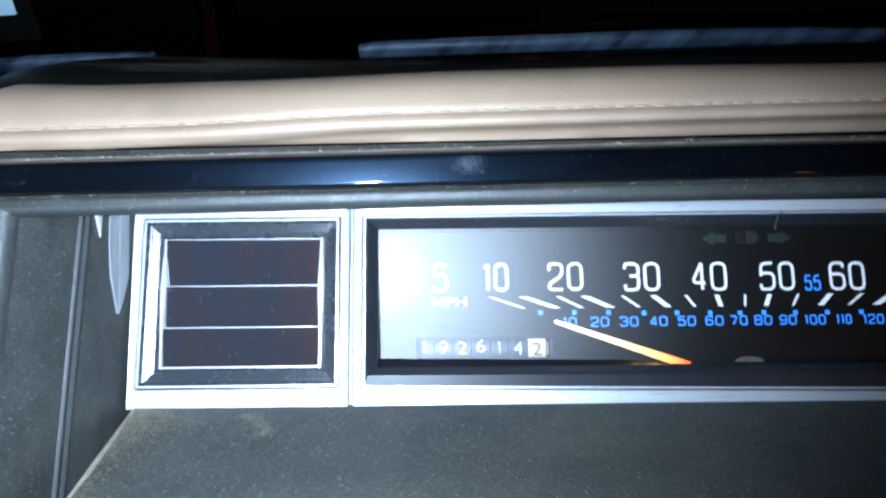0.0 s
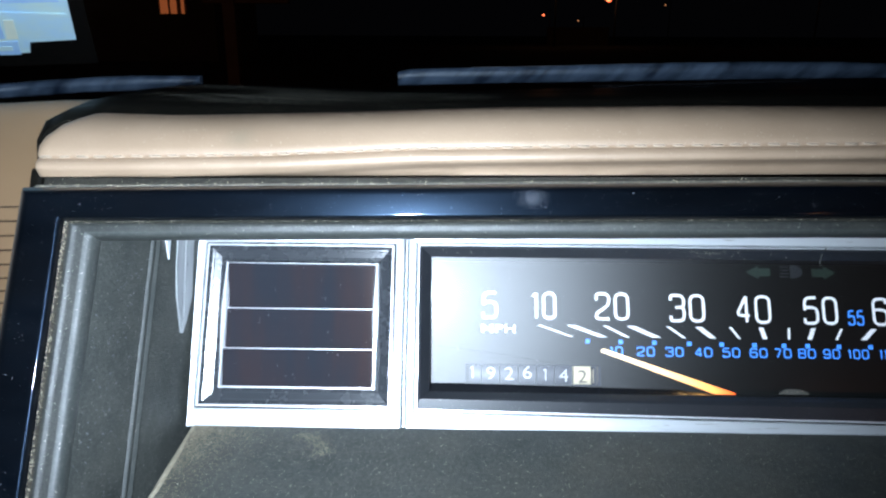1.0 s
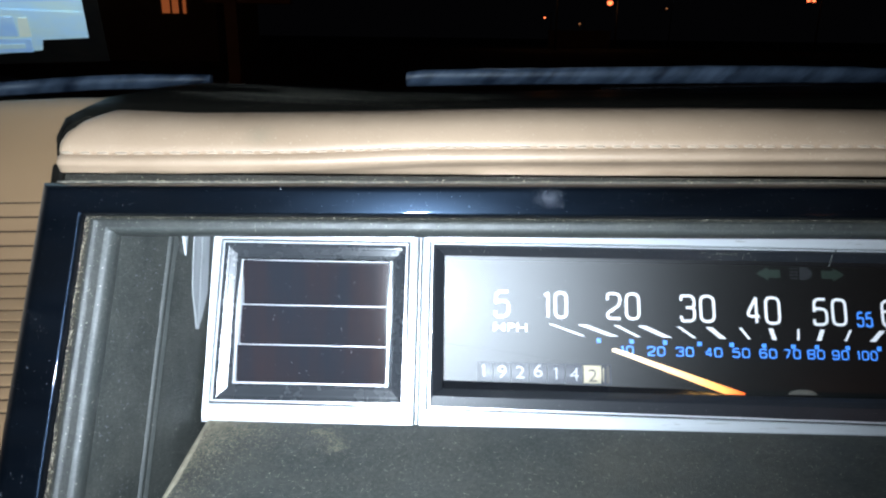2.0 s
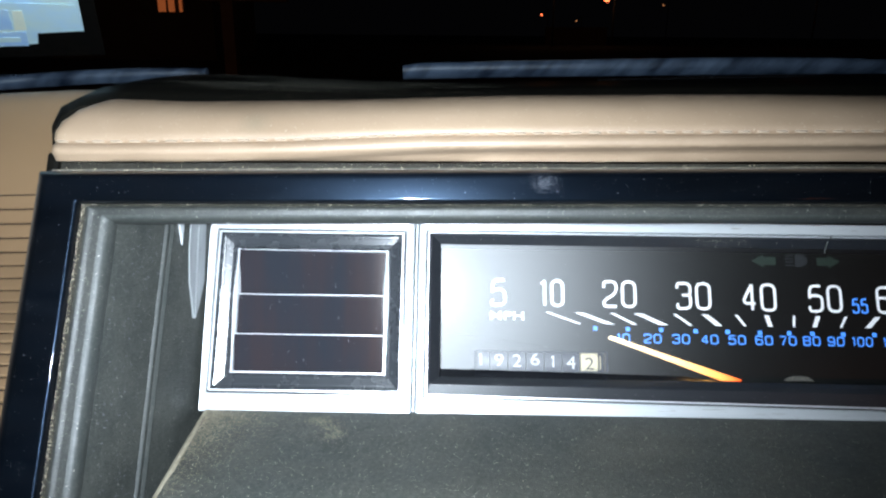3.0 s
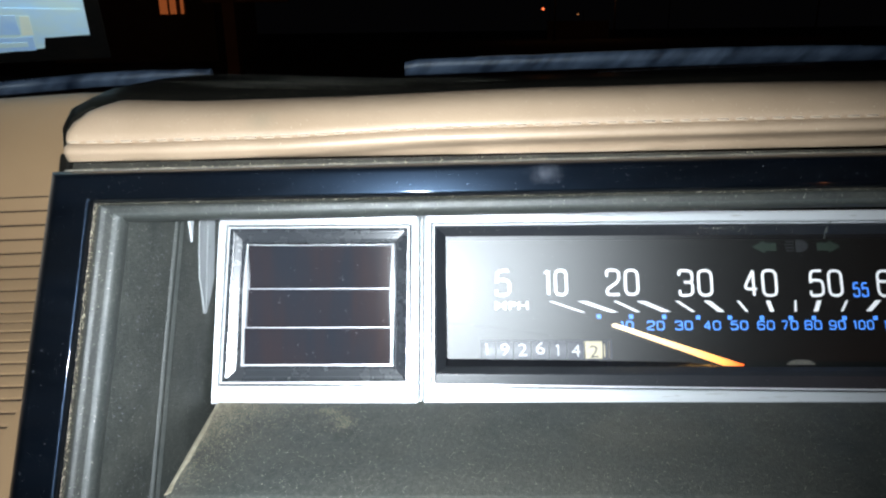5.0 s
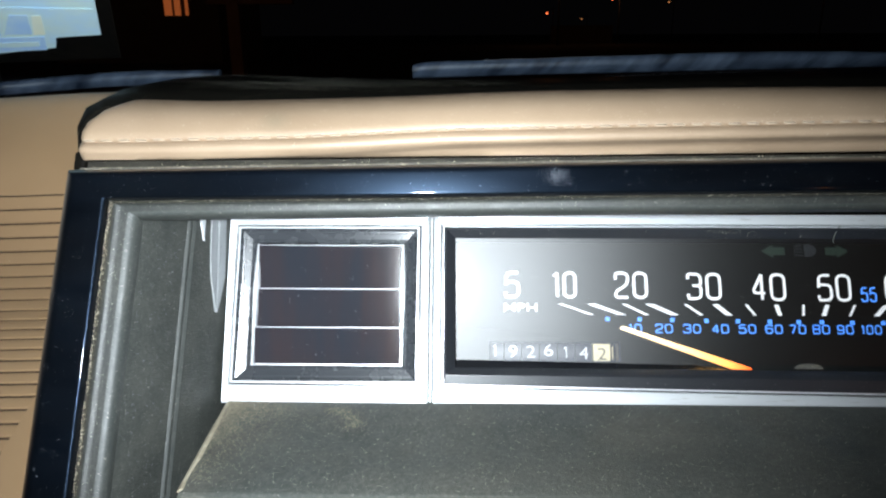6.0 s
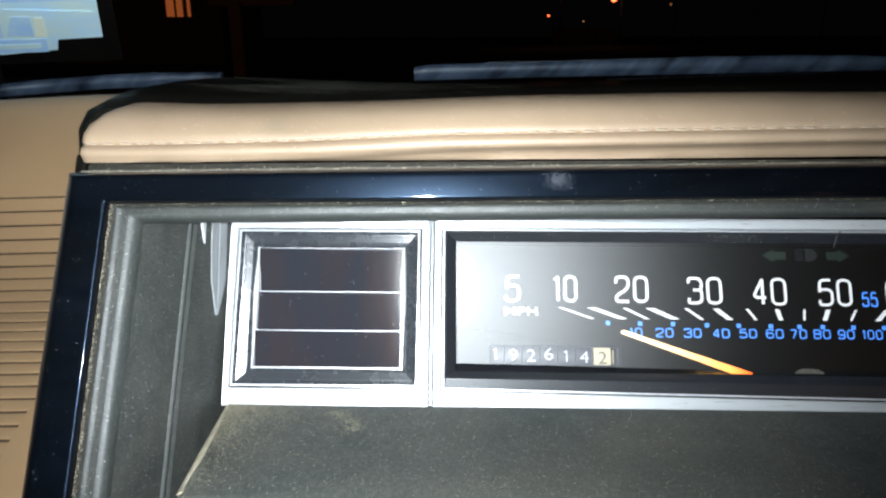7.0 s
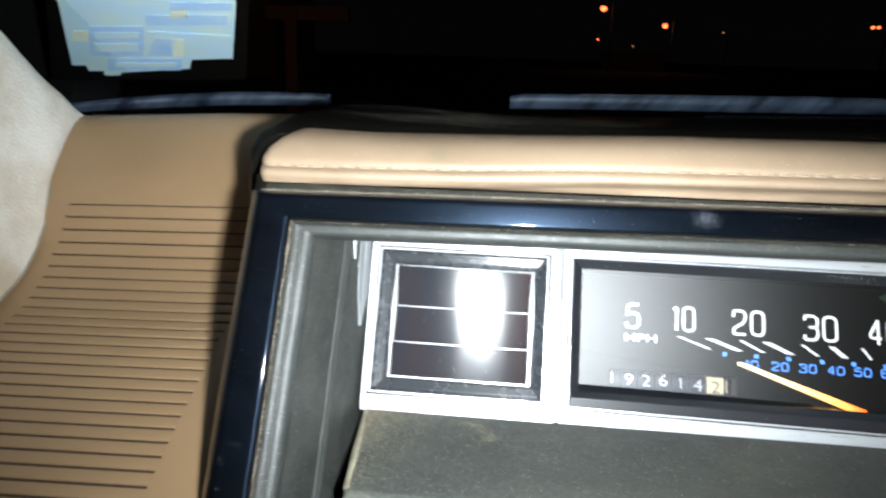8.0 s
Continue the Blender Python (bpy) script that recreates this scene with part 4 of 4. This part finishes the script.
# ---- speedometer ----
def cluster():
    root = thing("instrument_cluster", "lit speedometer with white and blue numbers in a silver frame", "speedometer", (0, 0, 0))
    R = 3.4

    def tapered(bm):
        """The lower rim grows narrower towards its far end."""
        for v in bm.verts:
            if v.co.x > 3 and 0.04 < v.co.z < 0.137:
                v.co.z -= 0.045 * min(1.0, (0.137 - v.co.z) / 0.082)
        return bm

    part("silver_frame", tapered(border([(-0.006, R, -0.002, 0.686, 0.06), (-0.006, R, -0.002, 0.686, 0.0), (-0.003, R - 0.003, 0.001, 0.683, -0.006), (0.021, R - 0.03, 0.052, 0.650, 0.0), (0.024, R - 0.033, 0.055, 0.647, 0.006), (0.024, R - 0.033, 0.055, 0.647, 0.06)])), SILVER, root, "brushed silver frame")
    part("inner_line", tapered(border([(0.028, R - 0.037, 0.059, 0.643, 0.03), (0.028, R - 0.037, 0.059, 0.643, 0.004), (0.033, R - 0.042, 0.064, 0.638, 0.004), (0.033, R - 0.042, 0.064, 0.638, 0.03)])), BRIGHT, root, "thin bright inner line")
    part("bevel", tapered(border([(0.024, R - 0.033, 0.055, 0.647, 0.05), (0.024, R - 0.033, 0.055, 0.647, 0.014), (0.033, R - 0.042, 0.064, 0.638, 0.012), (0.0345, R - 0.043, 0.066, 0.6365, 0.009), (0.041, R - 0.048, 0.095, 0.631, 0.004),
                                  (0.0425, R - 0.049, 0.0985, 0.6295, 0.0035), (0.0445, R - 0.05, 0.101, 0.6275, 0.0055), (0.0745, R - 0.065, 0.124, 0.603, 0.037), (0.0745, R - 0.065, 0.124, 0.603, 0.16)])), SATIN, root, "black bevelled surround")
    part("divider_strip", box(-0.0158, -0.0102, 0.004, 0.06, 0.0, 0.684, 0.001), SILVER, root, "thin silver strip between vent and dial")
    # glossy ledge between the bevel and the lens, with a step where it ends
    rim = [(0.075, 0.1545), (0.40, 0.1505), (0.70, 0.1450), (0.96, 0.1405), (0.985, 0.1360), (1.03, 0.1320), (1.09, 0.1245)]
    rows = [[(x, 0.038, 0.1200), (x, 0.038, 0.1235), (x, 0.092, z - 0.002), (x, 0.095, z), (x, 0.0975, z - 0.001), (x, 0.0975, 0.1200)] for x, z in rim]
    part("lower_ledge", solid(rows), LEDGE_GLOSS, root, "glossy black ledge under the lens", smooth=True, sharp=30)
    # dial with the odometer's window cut through
    D = 0.118
    a0, a1, b0, b1 = 0.201, 0.690, 0.150, 0.224
    face = bmesh.new()
    for q in ((0.05, a0, 0.12, 0.63), (a1, R - 0.05, 0.12, 0.63), (a0, a1, b1, 0.63), (a0, a1, 0.12, b0)):
        box(q[0], q[1], D, D + 0.012, q[2], q[3], bm=face)
    dial = part("dial_face", face, DIAL, root, "matt black dial")
    y = D - 0.0015
    for words, x0, x1, z0, z1 in (("5", 0.260, 0.319, 0.387, 0.490), ("10", 0.443, 0.534, 0.387, 0.490), ("20", 0.676, 0.802, 0.387, 0.490), ("30", 0.948, 1.078, 0.383, 0.487),
                                  ("40", 1.186, 1.318, 0.381, 0.486), ("50", 1.434, 1.560, 0.380, 0.484), ("60", 1.684, 1.812, 0.378, 0.482)):
        part("speed_number", numerals(words, x0, x1, z0, z1, y, 0.0104, 0.022), PRINT, dial)
    part("unit_word", lettering("MPH", 0.259, 0.383, 0.337, 0.367, y, 0.004), PRINT, dial)
    part("limit_number", numerals("55", 1.594, 1.652, 0.379, 0.435, y, 0.0062, 0.008), BLUE, dial)
    for words, x0, x1 in (("10", 0.724, 0.773), ("20", 0.823, 0.888), ("30", 0.927, 0.992), ("40", 1.031, 1.096), ("50", 1.132, 1.196), ("60", 1.230, 1.294), ("70", 1.318, 1.380),
                          ("80", 1.404, 1.467), ("90", 1.493, 1.554), ("100", 1.581, 1.657), ("110", 1.694, 1.749), ("120", 1.789, 1.863)):
        part("metric_number", numerals(words, x0, x1, 0.258, 0.293, y, 0.0050, 0.009), BLUE, dial)
    for x, z in ((0.646, 0.310), (0.766, 0.309), (0.888, 0.308), (1.014, 0.305), (1.131, 0.304), (1.249, 0.303), (1.355, 0.302), (1.440, 0.302), (1.552, 0.301), (1.665, 0.301), (1.786, 0.301)):
        part("metric_mark", box(x - 0.0075, x + 0.0075, y - 0.001, y + 0.001, z - 0.0075, z + 0.0075), BLUE, dial)
    ticks = ((0.470, 0.588, 0), (0.587, 0.702, 1), (0.710, 0.793, 0), (0.805, 0.898, 1), (0.940, 0.998, 0), (1.051, 1.101, 1), (1.166, 1.197, 0), (1.277, 1.289, 1), (1.378, 1.375, 0),
             (1.466, 1.450, 1), (1.568, 1.546, 0), (1.683, 1.644, 1), (1.796, 1.744, 0), (1.905, 1.842, 1))
    for top, low, wide in ticks:
        zt, zl = 0.367, 0.326
        slope = math.hypot(top - low, zt - zl) / (zt - zl)
        half = (0.0075 if wide else 0.0038) * min(slope, 2.2)
        part("tick_mark", plate([(low - half, zl), (low + half, zl), (top + half, zt), (top - half, zt)], y - 0.001, y + 0.001), PRINT, dial)
    # turn arrows and the main-beam sign between them, unlit
    for x0, x1 in ((1.325, 1.237), (1.478, 1.563)):
        s = (x1 - x0)
        part("turn_arrow", plate([(x0, 0.557), (x0, 0.586), (x0 + 0.5 * s, 0.586), (x0 + 0.5 * s, 0.596), (x1, 0.5715), (x0 + 0.5 * s, 0.547), (x0 + 0.5 * s, 0.557)], y - 0.001, y + 0.001), TELL, dial, "dim green unlit arrow")
    beam = plate([(1.398, 0.551), (1.398, 0.598), (1.414, 0.599), (1.430, 0.594), (1.441, 0.584), (1.444, 0.574), (1.441, 0.564), (1.430, 0.555), (1.414, 0.550)], y - 0.001, y + 0.001)
    for z in (0.556, 0.568, 0.580, 0.592):
        box(1.361, 1.392, y - 0.001, y + 0.001, z - 0.0022, z + 0.0022, bm=beam)
    part("tell_tale", beam, SIGN, dial, "dim unlit main-beam sign")
    # odometer
    counter = part("odometer", border([(a0, a1, b0, b1, D + 0.012), (a0, a1, b0, b1, D + 0.002), (a0 + 0.006, a1 - 0.006, b0 + 0.004, b1 - 0.004, D + 0.006), (a0 + 0.006, a1 - 0.006, b0 + 0.004, b1 - 0.004, D + 0.05)]), DRUM, root, "mechanical odometer in its window")
    part("chamber", box(0.15, 0.74, 0.36, 0.37, 0.08, 0.30), DRUM, counter)
    for i, (digit, x, dz) in enumerate(zip("1926142", (0.230, 0.299, 0.368, 0.437, 0.506, 0.574, 0.644), (0.003, 0.001, 0.0, 0.006, -0.002, -0.004, -0.007))):
        pale = i == 6
        rows = []
        for k in range(25):
            t = math.pi * (0.5 + k / 24)
            rows.append((0.316 + 0.088 * math.cos(t) * 1.0, 0.190 + 0.088 * math.sin(t)))
        bm = solid([[(xx, yy, zz) for yy, zz in rows] for xx in (x - 0.0325, x + 0.0325)])
        drum = part("drum", bm, DRUM_PALE if pale else DRUM, counter, "cream tenths drum" if pale else "")
        w = 0.0165
        glyph = numerals("1", x - 0.011, x + 0.006, 0.168 + dz, 0.214 + dz, 0.2265, 0.0048, 0.001) if digit == "1" else lettering(digit, x - w, x + w, 0.168 + dz, 0.214 + dz, 0.2265, -0.004)
        part("digit", glyph, DIGIT_DARK if pale else DIGIT, counter)
    part("side_mark", box(0.6785, 0.6805, 0.20, 0.21, 0.162, 0.212), DRUM_PALE, counter)
    # needle and hub
    part("needle", plate([(0.693, 0.272), (0.694, 0.280), (0.702, 0.283), (1.112, 0.149), (1.168, 0.130), (1.164, 0.127), (1.095, 0.127)], 0.1065, 0.1125), NEEDLE, root, "lit needle, pale yellow tip to orange root")
    part("needle_hub", plate([(1.366 + 0.05 * math.cos(math.pi * k / 12), 0.130 + 0.019 * math.sin(math.pi * k / 12)) for k in range(13)], 0.09, 0.10), DUSTY, root, "grey hub cover")
    wisp = [(1.461, 0.585), (1.459, 0.600), (1.464, 0.622), (1.474, 0.642)]
    line = flow([(x, 0.030 - 0.5 * (z - 0.585), z) for x, z in wisp], 5)
    part("lint", solid([[(p.x, p.y, p.z), (p.x + 0.004, p.y - 0.002, p.z), (p.x + 0.002, p.y + 0.002, p.z + 0.001)] for p in line]), GRAINED, root, "curved wisp of lint on the lens")
    fibre = flow([(0.080, 0.0905, 0.285), (0.236, 0.0925, 0.269), (0.38, 0.095, 0.250), (0.524, 0.098, 0.226)], 6)
    part("fibre", solid([[(p.x, p.y, p.z), (p.x, p.y - 0.001, p.z + 0.0009), (p.x, p.y + 0.001, p.z + 0.0018)] for p in fibre]), SMOOTH, root, "fine dark fibre inside the lens")
    # tilted clear lens
    pts = [(0.0745, 0.1027, 0.124), (R - 0.066, 0.1027, 0.124), (R - 0.066, 0.0391, 0.604), (0.0745, 0.0391, 0.604)]
    lens = part("lens", solid([pts, [(x, yy + 0.005, z) for x, yy, z in pts]]), LENS, root, "clear hazy plastic lens")
    lens.visible_shadow = False


cluster()


def bevel_dust():
    """A few pale flecks caught on the upper bevel of the speedometer."""
    root = thing("bevel_dust", "pale flecks of dust on the black bevel of the dial", "dust", (1.08, 0.02, 0.62))
    rng = random.Random(77)
    bm = bmesh.new()
    for k in range(80):
        x, z = rng.gauss(1.10, 0.06), 0.627 - min(0.022, rng.expovariate(90))
        if k % 3 == 0:
            x = rng.uniform(0.1, 2.0)
        y, s, turn = 0.0055 + (0.6275 - z) * 1.286 - 0.0015, rng.choice((0.0006, 0.0009, 0.0012, 0.0018)), rng.uniform(0, 6)
        bm.faces.new([bm.verts.new((x + s * math.cos(t + turn), y - 0.9 * s * math.sin(t + turn), z + 0.7 * s * math.sin(t + turn))) for t in (0, 1.3, 2.7, 4.2, 5.3)])
    tagged(part("flecks", bm, PALE_GRAIN, root), kind="stuff")


bevel_dust()


# ---- permit on the windscreen ----
def permit():
    a, b = Vector((1, 0.2, 0)).normalized(), Vector((0, -1, 0.6)).normalized()
    n = a.cross(b).normalized()
    if n.y > 0:
        n = -n
    spot = Vector((-2.4, 2.3, 0.93))

    def flat(points, near, thick=0.004):
        ring_ = [spot + a * u + b * v + n * (near - 0.072) for u, v in points]
        return solid([ring_, [p + n * thick for p in ring_]])

    root = thing("parking_permit", "pale green and blue permit in black sleeve on windscreen", "permit", tuple(spot), LEVEL)
    part("sleeve", flat([(-0.752, 0.31), (0.470, 0.385), (0.80, 1.32), (0.62, 2.0), (-0.1, 1.9), (-0.29, 1.156)], 0.075, 0.006), SLEEVE, root, "black sleeve")
    part("sheet", flat([(-0.16, 1.8), (-0.229, 1.158), (-0.518, 0.512), (-0.436, 0.517), (-0.453, 0.450), (-0.363, 0.455), (-0.385, 0.399), (-0.288, 0.405), (-0.263, 0.441), (0.175, 0.515), (0.232, 0.623), (0.481, 0.651), (0.698, 1.222), (0.66, 1.8)], 0.083), PAPER, root, "pale green-white paper with cut corners")
    for pts, mat in (([(-0.187, 0.948), (-0.356, 0.631), (-0.034, 0.651), (0.113, 0.968)], PAPER_BLUE), ([(-0.257, 0.612), (-0.329, 0.471), (0.12, 0.498), (0.179, 0.639)], PAPER_BLUE),
                     ([(0.172, 1.077), (0.127, 0.979), (0.576, 1.009), (0.61, 1.106)], PAPER_BLUE), ([(0.348, 1.198), (0.318, 1.127), (0.655, 1.15), (0.68, 1.22)], PAPER_BLUE),
                     ([(0.12, 0.85), (-0.01, 0.66), (0.13, 0.66), (0.21, 0.85)], PAPER_BLUE),
                     ([(0.328, 1.137), (0.292, 1.054), (0.384, 1.06), (0.418, 1.144)], PAPER_CREAM), ([(-0.304, 0.897), (-0.363, 0.792), (-0.267, 0.798), (-0.211, 0.903)], PAPER_CREAM), ([(0.225, 0.84), (0.135, 0.655), (0.197, 0.659), (0.274, 0.844)], PAPER_CREAM)):
        part("printed_patch", flat(pts, 0.0885, 0.002), mat, root)
    for pts in ([(-0.186, 0.894), (-0.216, 0.836), (0.031, 0.852), (0.059, 0.91)], [(-0.248, 0.776), (-0.293, 0.69), (-0.037, 0.706), (0.003, 0.792)], [(-0.236, 0.569), (-0.26, 0.522), (0.106, 0.544), (0.126, 0.591)], [(0.12, 0.925), (0.10, 0.875), (0.548, 0.879), (0.558, 0.908)]):
        part("text_bar", flat(pts, 0.092, 0.002), PAPER, root)


permit()


# ---- outside: ground, street lamps, a house, a post ----
EYE = Vector((0.0, -0.2, DASH + 0.125))
OUT = Matrix.Identity(4)


def bearing(az, el, far):
    return EYE + Vector((math.sin(radians(az)), math.cos(radians(az)), math.tan(radians(el)))) * far


def metres(bm):
    bm.transform(Matrix.Scale(10, 4))
    return bm


def tube(a, b, r0, r1, n=10, bm=None):
    a, b = Vector(a), Vector(b)
    turn = (b - a).to_track_quat("Z", "Y").to_matrix()
    return solid([[c + turn @ Vector((r * math.cos(2 * math.pi * k / n), r * math.sin(2 * math.pi * k / n), 0)) for k in range(n)] for c, r in ((a, r0), (b, r1))], bm)


def ground():
    n = 24
    ring_ = [(3000 * math.cos(2 * math.pi * k / n), 3000 * math.sin(2 * math.pi * k / n), 0) for k in range(n)]
    bm = bmesh.new()
    bm.faces.new([bm.verts.new(p) for p in ring_])
    setting("ground", metres(bm), ASPHALT, "dark asphalt ground at night", "ground", OUT)


ground()


def street_lamp(az, el, far, size, mat, label, twin=False):
    p = bearing(az, el, far)
    root = thing("street_lamp", label, "street lamp", (p.x * 10, p.y * 10, 0), OUT, "street lamps")
    part("pole", metres(tube((p.x + 0.9, p.y + 0.3, 0), (p.x + 0.9, p.y + 0.3, p.z + 0.7), 0.10, 0.06)), STEEL, root)
    part("arm", metres(tube((p.x + 0.9, p.y + 0.3, p.z + 0.65), (p.x, p.y + 0.1, p.z + size + 0.1), 0.05, 0.04)), STEEL, root)
    for k in range(2 if twin else 1):
        bm = bmesh.new()
        bmesh.ops.create_icosphere(bm, subdivisions=2, radius=size, matrix=Matrix.Translation((p.x - k * size * 3, p.y, p.z)) @ Matrix.Diagonal((1, 1, 0.85, 1)))
        part("globe", metres(bm), mat, root, "glowing orange globe", smooth=True, sharp=180)
        part("hood", metres(tube((p.x - k * size * 3, p.y, p.z + size * 0.6), (p.x - k * size * 3, p.y, p.z + size * 1.2), size * 1.0, size * 0.4)), STEEL, root)
    return p


for row in ((6.86, 3.86, 70, 0.31, SODIUM, "street lamp with a bright orange globe", False), (11.54, 2.68, 80, 0.30, SODIUM, "street lamp with a bright orange globe", False), (6.64, 1.57, 100, 0.16, SODIUM, "small distant orange street lamp", False),
            (15.72, 2.28, 120, 0.14, SODIUM_FAINT, "faint far orange street lamp", False), (25.58, 2.76, 80, 0.17, SODIUM, "twin orange street lamp", True), (9.33, 1.14, 120, 0.14, SODIUM_FAINT, "faint far orange street lamp", False)):
    street_lamp(*row)
for az, el, far, watts in ((6.86, 3.86, 70, 25), (11.54, 2.68, 80, 25)):
    lit = bpy.data.lights.new("sodium_light", "POINT")
    lit.energy, lit.color, lit.shadow_soft_size = watts, (1.0, 0.45, 0.15), 0.3
    new("sodium_light", lit).location = bearing(az, el, far) + Vector((0, -0.6, -0.3))

# a sodium-coloured lamp added behind the car, out of view, to brighten the post
near = bpy.data.lights.new("sodium_light", "POINT")
near.energy, near.color, near.shadow_soft_size = 160, (1.0, 0.42, 0.16), 0.2
new("sodium_light", near).location = (-9.0, -4.0, 5.5)

# and one far behind, to the right, that the gloss bezel mirrors through the rear window
behind = bpy.data.lights.new("sodium_light", "POINT")
behind.energy, behind.color, behind.shadow_soft_size = 120, (1.0, 0.30, 0.08), 0.12
new("sodium_light", behind).location = (10.8, -20.0, 4.6)


def house():
    c = bearing(-21.7, 0, 30)
    root = thing("house", "dark house with lamp-lit windows across the street", "house", (c.x * 10, c.y * 10, 0), OUT)
    x0, x1, y0, y1, h = c.x - 5, c.x + 1.6, c.y + 0.2, c.y + 6, 3.4
    wall = part("wall", metres(box(x0, x1, y0, y1, 0, h)), SIDING, root)
    part("roof", metres(solid([[(x0 - 0.4, y0 - 0.5, h), (x0 - 0.4, (y0 + y1) / 2, h + 2), (x0 - 0.4, y1 + 0.5, h)], [(x1 + 0.4, y0 - 0.5, h), (x1 + 0.4, (y0 + y1) / 2, h + 2), (x1 + 0.4, y1 + 0.5, h)]])), SHINGLE, root)
    window = part("window", metres(border([(c.x - 0.62, c.x + 0.62, 1.68, 3.0, y0 + 0.01), (c.x - 0.62, c.x + 0.62, 1.68, 3.0, y0 - 0.06), (c.x - 0.52, c.x + 0.52, 1.78, 2.9, y0 - 0.06), (c.x - 0.52, c.x + 0.52, 1.78, 2.9, y0 + 0.01)])), SIDING, root)
    for k, (a, b) in enumerate(((-0.50, -0.20), (-0.10, 0.14), (0.32, 0.44))):
        part("pane", metres(box(c.x + a, c.x + b, y0 - 0.04, y0 - 0.02, 1.80, 2.88)), WINDOW_GLOW, window, "pane lit orange from inside")


house()


def t_post():
    c = bearing(-17.5, 0, 12)
    root = thing("timber_post", "brown timber post with a cross beam, beyond the windscreen", "post", (c.x * 10, c.y * 10, 0), OUT)
    part("upright", metres(box(c.x - 0.10, c.x + 0.10, c.y - 0.10, c.y + 0.10, 0, 1.70, 0.01)), TIMBER, root)
    part("cross_beam", metres(box(c.x - 0.42, c.x + 0.95, c.y - 0.07, c.y + 0.07, 1.50, 1.72, 0.01)), TIMBER, root)


t_post()


def far_wall():
    p, q = bearing(7.0, 0, 92), bearing(11.9, 0, 92)
    root = thing("low_wall", "long low wall lit by street lamps", "wall", ((p.x + q.x) * 5, p.y * 10, 0), OUT)
    part("face", metres(box(p.x, q.x, p.y, p.y + 0.4, 0, 1.95)), SIDING, root)
    part("coping", metres(box(p.x - 0.1, q.x + 0.1, p.y - 0.1, p.y + 0.5, 1.95, 2.1)), SIDING, root)


far_wall()
